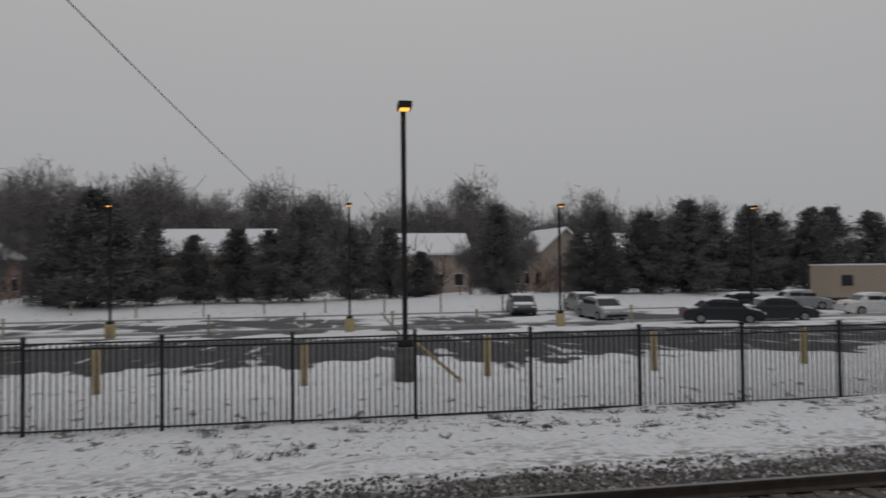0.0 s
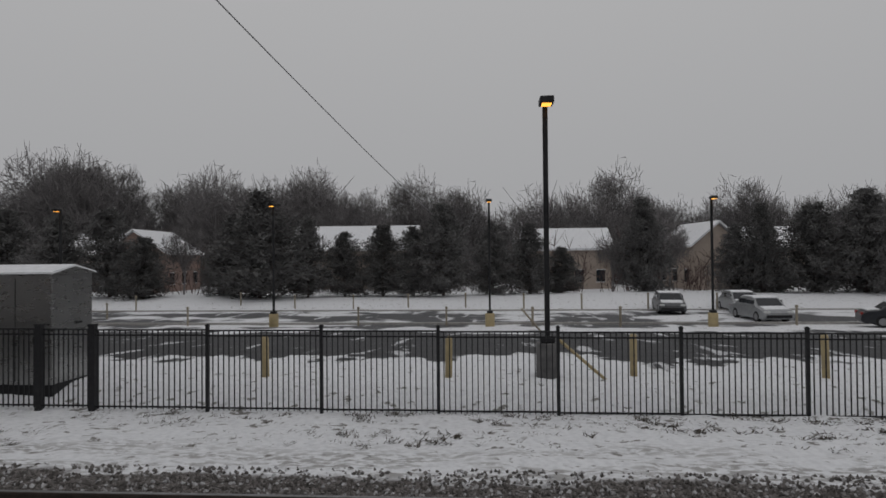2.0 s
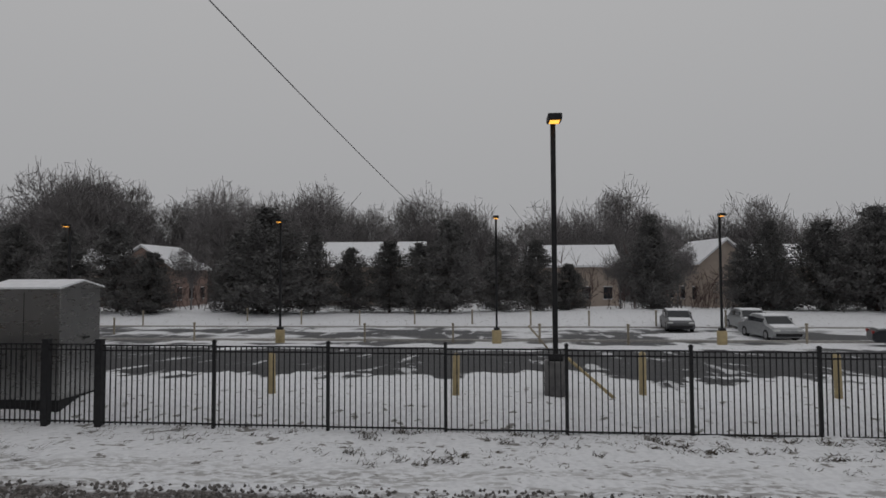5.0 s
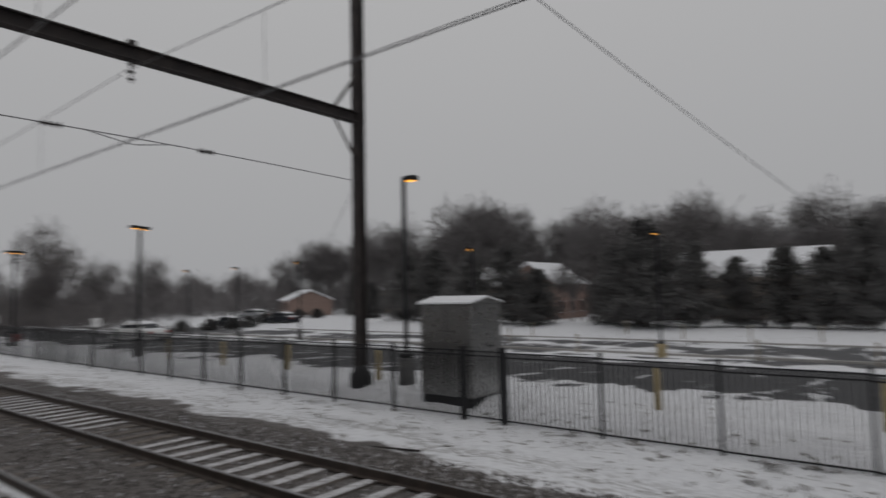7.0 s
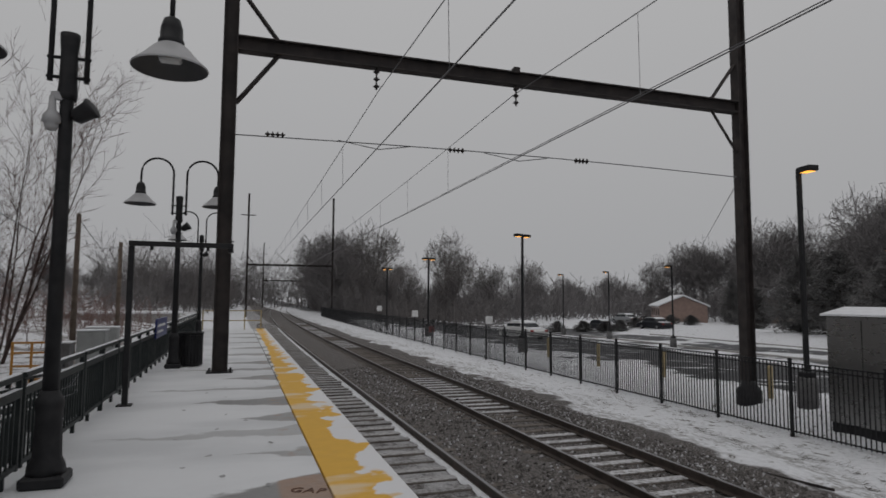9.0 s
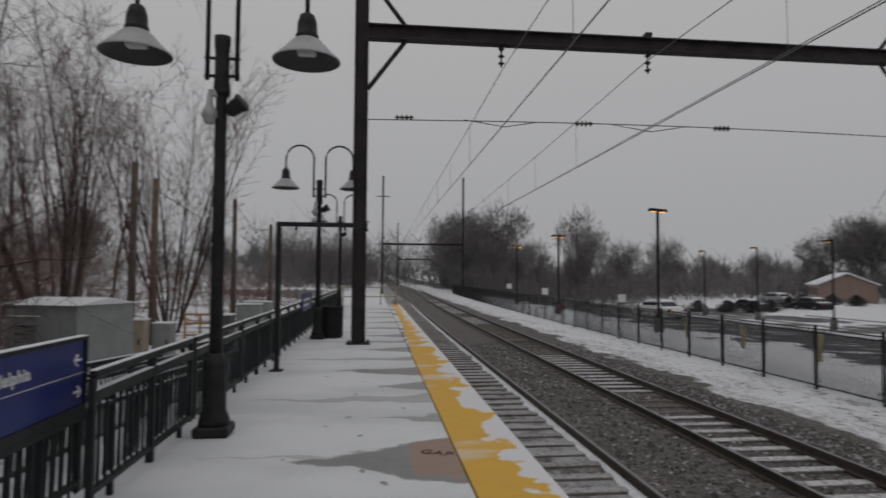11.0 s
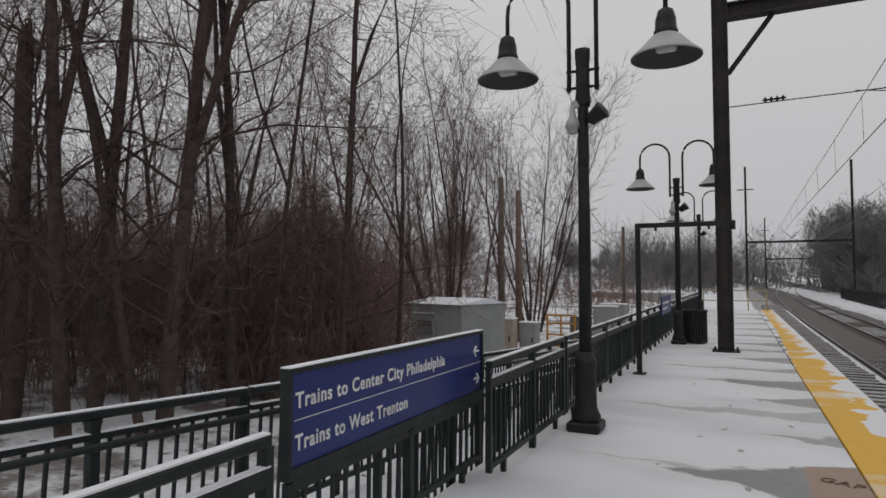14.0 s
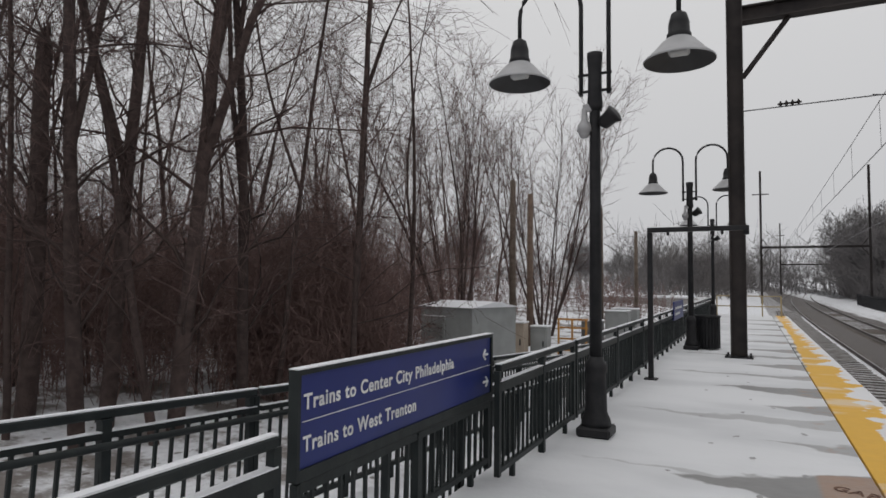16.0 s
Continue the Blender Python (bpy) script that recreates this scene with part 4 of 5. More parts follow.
def bare_tree(seed, h, r, twig=0.007, counts=(2.2, 1.9, 1.6), first=0.30, forks=1, spread=(0.35, 0.85), bark=None, fine=None, lean=0.06, coarse=False, way=None, bow=0.055, low=1.0):
    """A leafless tree: trunk and main limbs in one mesh, branches and twigs in the crown's."""
    rng = np.random.default_rng(seed)
    TV, TF, CV, CF = [], [], [], []

    def some(c):
        return int(c + rng.uniform(0, 1))

    ts = 6 if coarse else 9
    stems = [limb(rng, TV, TF, (0, 0, -0.5), way or (rng.normal(0, lean), rng.normal(0, lean), 1), h, r, ts, 7 if coarse else 12, bow, 0.03 if way is None else 0.0, 0.86)]
    for _ in range(forks):
        k = int(rng.integers(2, 4) if coarse else rng.integers(3, 6))
        p, d, q = stems[0][0][k], stems[0][1][k], stems[0][2][k]
        stems.append(limb(rng, TV, TF, p, side_way(rng, d, (0.2, 0.45)), h * 0.62, q * 0.75, ts - 2, 5 if coarse else 9, 0.07, 0.06, 0.86))
    for pts, dirs, rad in stems:
        n = len(pts)
        for k in range(max(1, int(n * first)), n):
            for _ in range(some(counts[0] * (low if k <= 4 else 0.75 if low > 1 else 1.0))):
                t = rng.uniform(0, 1)
                k2 = min(k + 1, n - 1)
                p = pts[k] * (1 - t) + pts[k2] * t
                ln = h * rng.uniform(0.14, 0.30) * (1.15 - 0.6 * k / n) * (0.62 if way else 1.0)
                b1 = limb(rng, TV, TF, p, side_way(rng, dirs[k], spread), ln, max(rad[k] * (0.30 if coarse else 0.27), twig * 1.6), 3 if coarse else 4, 3 if coarse else 6, 0.13 if coarse else 0.22, 0.07 if coarse else 0.04, 0.8)
                for j in range(1, len(b1[0])):
                    for _ in range(some(counts[1])):
                        l2 = ln * rng.uniform(0.25, 0.55)
                        b2 = limb(rng, CV, CF, b1[0][j], side_way(rng, b1[1][j], (0.4, 0.95)), l2, max(b1[2][j] * 0.5, twig), 3, 1 if coarse else 2, 0.16 if coarse else 0.28, 0.05 if coarse else -0.03, 0.65)
                        for i in range(1, len(b2[0])):
                            for _ in range(some(counts[2])):
                                limb(rng, CV, CF, b2[0][i], side_way(rng, b2[1][i], (0.4, 1.0)), l2 * rng.uniform(0.35, 0.75), twig * 0.9, 3, 1, 0.1, 0.0, 0.5)
    return from_arrays("trunk", TV, TF, bark or BARK, True), from_arrays("crown", CV, CF, fine or TWIG)


def evergreen(seed, h, spread, ragged=0.3):
    """A conifer: trunk, spreading branches and many small needle sprays."""
    rng = np.random.default_rng(seed)
    TV, TF, CV, CF = [], [], [], []
    limb(rng, TV, TF, (0, 0, -0.4), (0, 0, 1), h * 0.96, h * 0.018, 7, 8, 0.015, 0.02, 0.85)
    z = h * 0.03
    while z < h * 0.98:
        f = z / h
        reach = spread * (1 - f ** 1.5) ** 0.8 * (0.8 + 0.2 * min(1, f * 6)) + 0.15
        for _ in range(int(rng.integers(7, 11))):
            a = rng.uniform(0, 2 * math.pi)
            ln = reach * rng.uniform(1 - ragged, 1 + ragged * 0.7)
            d = np.array([math.cos(a), math.sin(a), rng.uniform(-0.05, 0.45)])
            d /= np.linalg.norm(d)
            p0 = np.array([0, 0, z])
            limb(rng, TV, TF, p0, d, ln, 0.02 + 0.02 * (1 - f), 3, 2, 0.06, 0.0, 0.7)
            m = int(40 + 95 * ln / spread)
            ts = rng.uniform(0.15, 1.05, m)
            jit = rng.normal(0, 1, (m, 3)) * 0.17 * (0.6 + 0.25 * ln)
            ws = d + rng.normal(0, 0.7, (m, 3))
            ws /= np.linalg.norm(ws, axis=1)[:, None]
            vs = np.cross(ws, rng.normal(0, 1, (m, 3)))
            vs /= np.linalg.norm(vs, axis=1)[:, None] + 1e-6
            ss = rng.uniform(0.07, 0.17, m)[:, None]
            cs = p0 + d * ln * ts[:, None] + jit
            for q0, q1, q2, q3 in zip(cs - ws * ss - vs * ss * 0.2, cs + vs * ss * 0.34, cs + ws * ss * 1.1, cs - vs * ss * 0.34):
                b0 = len(CV)
                CV.extend((tuple(q0), tuple(q1), tuple(q2), tuple(q3)))
                CF.append((b0, b0 + 1, b0 + 2, b0 + 3))
        z += h * rng.uniform(0.035, 0.05)
    return from_arrays("trunk", TV, TF, BARK, True), from_arrays("crown", CV, CF, NEEDLE)


def tree_thing(name, meshes, at, turn, scale, label, category, group):
    t = empty(name, at, label, category, group, turn=turn)
    t.scale = scale if isinstance(scale, tuple) else (scale,) * 3
    for me in meshes:
        o = new(me.name.split(".")[0], me)
        o.parent = t
    return t


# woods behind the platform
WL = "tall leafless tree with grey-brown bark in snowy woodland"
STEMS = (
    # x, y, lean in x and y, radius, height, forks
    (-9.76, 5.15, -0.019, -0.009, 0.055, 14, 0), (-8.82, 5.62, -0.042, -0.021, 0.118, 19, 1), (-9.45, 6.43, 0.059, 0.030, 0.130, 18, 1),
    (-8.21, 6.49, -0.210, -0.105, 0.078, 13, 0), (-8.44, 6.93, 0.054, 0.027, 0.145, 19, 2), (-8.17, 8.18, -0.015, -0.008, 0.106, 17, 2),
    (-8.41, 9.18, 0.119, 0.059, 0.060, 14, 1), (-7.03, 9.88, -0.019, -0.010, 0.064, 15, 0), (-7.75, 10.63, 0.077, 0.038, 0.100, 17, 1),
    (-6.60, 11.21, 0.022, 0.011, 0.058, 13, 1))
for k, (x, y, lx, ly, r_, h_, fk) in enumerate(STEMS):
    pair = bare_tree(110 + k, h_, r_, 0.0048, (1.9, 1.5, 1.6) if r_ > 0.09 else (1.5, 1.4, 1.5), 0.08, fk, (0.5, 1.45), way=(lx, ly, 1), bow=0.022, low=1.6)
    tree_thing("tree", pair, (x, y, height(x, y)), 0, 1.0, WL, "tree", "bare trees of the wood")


def snag(seed, h, r):
    """A broken trunk with thin shoots growing from its torn top."""
    rng = np.random.default_rng(seed)
    TV, TF, CV, CF = [], [], [], []
    pts, dirs, rad = limb(rng, TV, TF, (0, 0, -0.5), (0.037, 0.018, 1), h, r, 9, 10, 0.02, 0.0, 0.22)
    for q in range(9):
        limb(rng, TV, TF, pts[-1] + rng.normal(0, 0.05, 3), side_way(rng, dirs[-1], (0.0, 0.35)), rng.uniform(0.1, 0.3), r * 0.35, 4, 2, 0.1, 0.0, 0.95)
    for q in range(16):
        k = int(rng.integers(4, len(pts)))
        b = limb(rng, TV, TF, pts[k], side_way(rng, dirs[k], (0.4, 1.1)), rng.uniform(1.2, 3.6), 0.022, 4, 5, 0.2, 0.12, 0.8)
        for j in range(1, 6):
            for _ in range(3):
                limb(rng, CV, CF, b[0][j], side_way(rng, b[1][j], (0.4, 1.0)), rng.uniform(0.3, 0.9), 0.005, 3, 2, 0.2, 0.0, 0.6)
    return from_arrays("trunk", TV, TF, BARK, True), from_arrays("crown", CV, CF, TWIG)


tree_thing("tree", snag(140, 6.6, 0.15), (-10.1, 5.54, height(-10.1, 5.54)), 0, 1.0, "broken dead tree trunk with thin shoots in the wood", "tree", "bare trees of the wood")


def clump(seed, stems, h, r, spread, twig):
    """Several stems fanning out of one root."""
    rng = np.random.default_rng(seed)
    TV, TF, CV, CF = [], [], [], []
    for q in range(stems):
        a = 2 * math.pi * q / stems + rng.uniform(-0.3, 0.3)
        t = spread * rng.uniform(0.35, 1.0)
        st = limb(rng, TV, TF, (0.25 * math.cos(a), 0.25 * math.sin(a), -0.3), (t * math.cos(a), t * math.sin(a), 1), h * rng.uniform(0.7, 1.0), r * rng.uniform(0.6, 1.0), 6, 9, 0.05, 0.02, 0.9)
        for k in range(3, 10):
            for _ in range(2):
                b = limb(rng, TV, TF, st[0][k], side_way(rng, st[1][k], (0.25, 0.6)), h * rng.uniform(0.1, 0.24), max(st[2][k] * 0.4, twig * 1.5), 4, 4, 0.12, 0.06, 0.8)
                for j in range(1, 5):
                    for _ in range(3):
                        c = limb(rng, CV, CF, b[0][j], side_way(rng, b[1][j], (0.3, 0.8)), h * rng.uniform(0.04, 0.1), twig, 3, 2, 0.15, 0.05, 0.5)
                        limb(rng, CV, CF, c[0][1], side_way(rng, c[1][1], (0.4, 0.9)), h * 0.04, twig * 0.8, 3, 1, 0.1, 0.05, 0.5)
    return from_arrays("trunk", TV, TF, BARK, True), from_arrays("crown", CV, CF, TWIG)


CL = "many-stemmed leafless tree fanning out above the snow"
for k, (x, y, n_, h_, r_, sp) in enumerate(((-8.5, 27.0, 11, 11.5, 0.075, 0.42), (-9.5, 19.8, 7, 10.5, 0.085, 0.36), (-11.4, 23.4, 5, 11.0, 0.085, 0.30))):
    tree_thing("tree", clump(150 + k, n_, h_, r_, sp, 0.0065), (x, y, height(x, y)), 40 * k, 1.0, CL, "tree", "fanning trees of the wood")

MID = [bare_tree(s, 15, 0.12, 0.007, (1.5, 1.3, 1.4), 0.20, 1, (0.5, 1.2)) for s in (16, 17, 18)]
LANKY = [bare_tree(s, 13, 0.075, 0.006, (1.5, 1.4, 1.5), 0.22, 1, (0.3, 0.8)) for s in (21, 22, 23)]
rng = np.random.default_rng(5)
for k in range(30):
    x, y = rng.uniform(-38, -13), rng.uniform(-2, 50)
    tree_thing("tree", MID[k % 3], (x, y, height(x, y)), rng.uniform(0, 360), rng.uniform(0.7, 1.05), WL, "tree", "bare trees of the wood")
for k in range(19):
    x, y = rng.uniform(-17, -10.3), (rng.uniform(1, 9) if k % 2 else rng.uniform(8, 24))
    tree_thing("sapling", LANKY[k % 3], (x, y, height(x, y)), rng.uniform(0, 360), rng.uniform(0.45, 1.0), "slender leafless sapling among the trees", "tree", "saplings of the wood")
for k in range(16):
    x, y = rng.uniform(-15, -8.8), rng.uniform(2, 17)
    tree_thing("sapling", LANKY[k % 3], (x, y, height(x, y)), rng.uniform(0, 360), rng.uniform(0.28, 0.5), "small leafless sapling in the undergrowth", "tree", "saplings of the wood")


def tangle(seed, at, rx, ry, top, count, material, label, fine=0.006, foot=0.12):
    """A dome of old vines and dead stems grown into one another."""
    rg = np.random.default_rng(seed)
    V, F = [], []
    x0, y0 = at
    for q in range(count):
        a, u = rg.uniform(0, 2 * math.pi), math.sqrt(rg.uniform(0, 1))
        x, y = x0 + rx * u * math.cos(a), y0 + ry * u * math.sin(a)
        g = height(x, y)
        roof = g + (top - g) * math.sqrt(max(0.04, 1 - u * u)) * (0.9 + 0.3 * noise.noise((x * 1.1, y * 1.1, seed)))
        z = g + (roof - g) * rg.uniform(foot, 1.0) ** 0.8
        d = rg.normal(0, 1, 3) * (0.7, 0.7, 1.0)
        d /= np.linalg.norm(d)
        limb(rg, V, F, (x, y, z), d, rg.uniform(0.25, 0.85), fine * rg.uniform(0.6, 1.6), 3, 3, 0.35, -0.08, 0.5)
    for q in range(count // 40):
        a, u = rg.uniform(0, 2 * math.pi), math.sqrt(rg.uniform(0, 1))
        x, y = x0 + rx * u * math.cos(a), y0 + ry * u * math.sin(a)
        limb(rg, V, F, (x, y, height(x, y) - 0.1), (rg.normal(0, 0.15), rg.normal(0, 0.15), 1), (top - height(x, y)) * rg.uniform(0.5, 1.05), fine * 2.2, 4, 5, 0.12, 0.03, 0.7)
    return tagged(new("vine_thicket", from_arrays("vine_thicket", V, F, material)), label, "undergrowth", kind="stuff")


VL = "reddish-brown dome of dead vines and stems between trees"
tangle(201, (-8.8, 10.8), 1.85, 1.6, 3.95, 10500, BRUSH, VL)
tangle(202, (-8.7, 12.9), 1.3, 1.5, 2.6, 3000, BRUSH, VL)
tangle(203, (-10.4, 9.3), 1.9, 1.7, 3.0, 4200, BRUSH, VL, foot=0.28)
tangle(204, (-12.4, 6.8), 2.2, 2.0, 3.2, 2300, BRUSH, VL, foot=0.5)
tangle(206, (-16.5, 9.5), 3.2, 3.0, 4.2, 4200, BRUSH, VL, 0.008)
tangle(207, (-18.5, 3.0), 3.5, 3.5, 5.0, 2600, BRUSH, VL, 0.009, 0.4)
tangle(208, (-11.8, 2.6), 1.6, 1.6, 2.6, 900, BRUSH, VL, foot=0.45)
tangle(205, (-14.6, 5.0), 2.6, 2.2, 3.6, 1700, BRUSH, VL, foot=0.55)


def thicket(seed, x0, x1, y0, y1, count, hmax, material, name, label, fine=0.006, bendy=False):
    rg = np.random.default_rng(seed)
    V, F = [], []
    for _ in range(count):
        x, y = rg.uniform(x0, x1), rg.uniform(y0, y1)
        xs = x + (bend(y) if bendy else 0.0)
        hh = hmax * rg.uniform(0.3, 1.0) * (0.75 + 0.5 * noise.noise((x * 0.12, y * 0.12, seed)))
        st = limb(rg, V, F, (xs, y, height(xs, y) - 0.1), (rg.normal(0, 0.3), rg.normal(0, 0.3), 1), hh, fine * rg.uniform(1.0, 1.7), 3, 3, 0.13, 0.05, 0.7)
        for j in range(1, 4):
            for _ in range(4):
                limb(rg, V, F, st[0][j], side_way(rg, st[1][j], (0.4, 1.0)), hh * rg.uniform(0.2, 0.5), fine * 0.8, 3, 1, 0.1, 0.03, 0.5)
    return tagged(new(name, from_arrays(name, V, F, material)), label, "undergrowth", kind="stuff")


TL = "tangled reddish-brown leafless undergrowth beneath the trees"
thicket(31, -15.5, -9.0, 9.0, 21, 620, 4.6, BRUSH, "thicket", TL, 0.006)
thicket(41, -14.5, -10.3, 0.5, 9, 200, 5.0, BRUSH, "thicket", TL, 0.005)
thicket(32, -24, -12.0, 0, 34, 1100, 4.6, BRUSH, "thicket", TL, 0.008)
thicket(33, -46, -24, -10, 60, 1700, 8.5, BRUSH, "thicket", TL, 0.012)
thicket(44, -24, -17, -6, 16, 500, 7.5, BRUSH, "thicket", TL, 0.010)

# evergreens behind the car park
EVER = [evergreen(s, 8.0, 2.9, 0.28 + 0.05 * (s % 3)) for s in (41, 42, 43, 44)]
rng = np.random.default_rng(8)
row = [(56, 45.5, 8.5, 3.2), (55, 34.6, 8.3, 3.0), (53, 30.2, 5.6, 2.2), (55, 39.5, 7.8, 2.8), (53, 19.6, 9.6, 3.8), (55, 22.9, 7.4, 2.5), (56, 16.2, 7.4, 2.4), (58, 13.2, 6.0, 2.2), (57, 9.4, 6.6, 2.6), (56, 6.4, 6.3, 2.3), (55, 3.6, 8.3, 2.6), (57, -0.8, 6.6, 2.2), (57, -4.2, 6.6, 2.2), (58, -7.2, 4.4, 1.9), (57, -14.4, 8.8, 2.3), (58, -23.0, 6.4, 2.0), (57, -24.8, 8.2, 2.2), (59, -26.2, 6.2, 2.3), (57, -29.4, 8.1, 3.0), (56, -33.2, 9.2, 3.1), (58, -37, 8.3, 3.0), (57, -40.5, 8.8, 2.8), (58, -44, 8.2, 3.0), (57, -47.6, 8.6, 2.8), (59, -51.5, 9.0, 3.0), (58, -55.5, 8.4, 3.0), (57, 50.5, 8.2, 3.0), (66, 66, 5.5, 2.2), (74, 78, 7.5, 2.0)]
for k, (x, y, hh, rr) in enumerate(row):
    tree_thing("evergreen_tree", EVER[k % 4], (x, y, height(x, y) - 0.05), rng.uniform(0, 360), (rr / 2.6, rr / 2.6, hh / 8.0), "dark evergreen conifer standing in snow", "tree", "evergreens behind the car park")
# far leafless trees
def round_tree(seed, h, wide, twig, material, n=1500):
    """A leafless tree seen far off: limbs that open into a rounded crown of fine twigs."""
    rng = np.random.default_rng(seed)
    TV, TF, CV, CF = [], [], [], []
    limb(rng, TV, TF, (0, 0, -0.5), (rng.normal(0, 0.03), rng.normal(0, 0.03), 1), h * 0.75, h * 0.014, 6, 6, 0.03, 0.02, 0.8)
    lobes = [(np.array([0, 0, h * 0.66]), wide * 0.75, h * 0.32)]
    for q in range(6):
        a = 2 * math.pi * q / 6 + rng.uniform(-0.4, 0.4)
        lobes.append((np.array([wide * 0.55 * math.cos(a), wide * 0.55 * math.sin(a), h * rng.uniform(0.45, 0.72)]), wide * rng.uniform(0.38, 0.55), h * rng.uniform(0.16, 0.24)))
    for c, rr, rz in lobes:
        for q in range(5):
            end = c + rng.normal(0, 0.4, 3) * (rr, rr, rz)
            st = np.array([0, 0, h * rng.uniform(0.22, 0.45)])
            d = end - st
            ln = np.linalg.norm(d)
            limb(rng, TV, TF, st, d / ln, ln * 1.1, h * 0.005, 4, 3, 0.06, 0.02, 0.7)
        for q in range(n // 7):
            w = rng.normal(0, 1, 3)
            w /= np.linalg.norm(w)
            p = c + w * (rr, rr, rz) * rng.uniform(0.25, 0.95) ** 0.6
            d = w * 0.6 + rng.normal(0, 0.45, 3) + (0, 0, 0.5)
            d /= np.linalg.norm(d)
            limb(rng, CV, CF, p - d * h * 0.04, d, h * rng.uniform(0.05, 0.10), twig, 3, 2, 0.2, 0.03, 0.6)
    return from_arrays("trunk", TV, TF, material, True), from_arrays("crown", CV, CF, material)


# both sets carry the haze in their twig colour
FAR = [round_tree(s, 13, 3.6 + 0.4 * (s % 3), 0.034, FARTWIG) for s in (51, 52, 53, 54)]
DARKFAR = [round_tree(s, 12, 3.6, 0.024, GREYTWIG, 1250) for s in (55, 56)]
FL = "hazy leafless tree in the distance"
for k in range(72):
    x = rng.uniform(86, 112)
    y = -72 + 190 * (k + rng.uniform(0, 1)) / 72
    tall = 1.75 if 62 < y < 90 else 1.5 if 44 < y < 95 else 1.34 if 8 < y else 1.16
    tree_thing("tree", FAR[k % 4], (x, y, height(x, y)), rng.uniform(0, 360), rng.uniform(0.8, 1.12) * tall, FL, "tree", "far trees")
for x, y, s in ((96, -21, 1.55), (97, 27, 1.6), (104, 75, 1.95), (102, 70, 1.9), (60, -12.3, 0.5), (62, 31, 0.62), (66, -18.5, 0.75), (60, -17.6, 0.5), (90, -14.5, 1.2)):
    tree_thing("tree", FAR[int(y) % 4], (x, y, height(x, y)), rng.uniform(0, 360), s, "leafless tree between the evergreens", "tree", "far trees")
for k in range(15):
    y = 66 + 120 * (k / 15) ** 1.3 + rng.uniform(0, 6)
    x = bend(y) + rng.uniform(16.5, 34)
    tree_thing("tree", DARKFAR[k % 2], (x, y, height(x, y)), rng.uniform(0, 360), rng.uniform(0.45, 0.9), "dark leafless tree beside the railway", "tree", "trees along the line")
for x, y, sc in ((19.8, 100, 1.42), (33.5, 101, 1.40), (26.0, 116, 1.0), (45.0, 112, 1.05), (56.0, 118, 1.1)):
    tree_thing("tree", DARKFAR[int(y) % 2], (x + bend(y), y, height(x, y)), 50 * sc, (sc * 1.05, sc * 1.05, sc), "tall leafless tree standing clear beside the railway", "tree", "trees along the line")
for k in range(12):
    y = 120 + 9 * k
    x = bend(y) + 14.5 + rng.uniform(0, 4)
    tree_thing("tree", FAR[k % 4], (x, y, height(x, y)), rng.uniform(0, 360), rng.uniform(1.1, 1.7), "hazy leafless tree beside the railway", "tree", "trees along the line")
for k in range(20):
    y = rng.uniform(45, 230)
    x = bend(y) + rng.uniform(-34, -9)
    tree_thing("tree", FAR[k % 4], (x, y, height(x, y)), rng.uniform(0, 360), rng.uniform(0.45, 0.85), FL, "tree", "far trees along the line")
for k in range(20):
    x, y = rng.uniform(40, 150), rng.uniform(110, 190)
    tree_thing("tree", FAR[k % 4], (x, y, height(x, y)), rng.uniform(0, 360), rng.uniform(0.55, 0.9), FL, "tree", "far trees")
# FARTWIG and GREYTWIG masses look hazy by their paled colour alone
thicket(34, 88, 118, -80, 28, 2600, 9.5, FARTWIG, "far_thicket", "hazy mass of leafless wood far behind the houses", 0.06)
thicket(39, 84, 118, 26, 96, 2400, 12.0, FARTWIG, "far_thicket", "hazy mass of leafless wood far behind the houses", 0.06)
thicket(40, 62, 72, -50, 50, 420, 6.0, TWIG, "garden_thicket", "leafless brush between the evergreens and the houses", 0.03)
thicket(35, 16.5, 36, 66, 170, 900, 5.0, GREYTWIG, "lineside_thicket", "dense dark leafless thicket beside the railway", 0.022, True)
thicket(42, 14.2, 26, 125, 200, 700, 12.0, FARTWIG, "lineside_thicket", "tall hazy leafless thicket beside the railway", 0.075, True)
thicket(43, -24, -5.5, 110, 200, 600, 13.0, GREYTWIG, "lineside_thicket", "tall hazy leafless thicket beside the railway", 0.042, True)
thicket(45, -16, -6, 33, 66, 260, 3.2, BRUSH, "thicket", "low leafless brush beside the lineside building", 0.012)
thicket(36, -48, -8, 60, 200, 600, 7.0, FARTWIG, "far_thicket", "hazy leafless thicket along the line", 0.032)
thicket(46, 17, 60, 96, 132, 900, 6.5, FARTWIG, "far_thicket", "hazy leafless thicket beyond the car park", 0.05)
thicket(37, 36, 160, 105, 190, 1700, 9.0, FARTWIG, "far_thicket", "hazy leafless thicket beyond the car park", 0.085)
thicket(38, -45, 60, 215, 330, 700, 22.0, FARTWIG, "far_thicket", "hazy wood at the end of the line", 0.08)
for k in range(8):
    x, y = 30 + 2.2 * (k % 8) + rng.uniform(-0.5, 0.5), (70 if k < 8 else 80) + rng.uniform(-2, 2)
    tree_thing("clipped_shrub", [EVER[k % 4][1]], (x * 1.3, y, height(x * 1.3, y)), rng.uniform(0, 360), (0.45, 0.45, 0.18), "dark low rounded shrub in snow", "shrub", "shrubs beyond the car park")


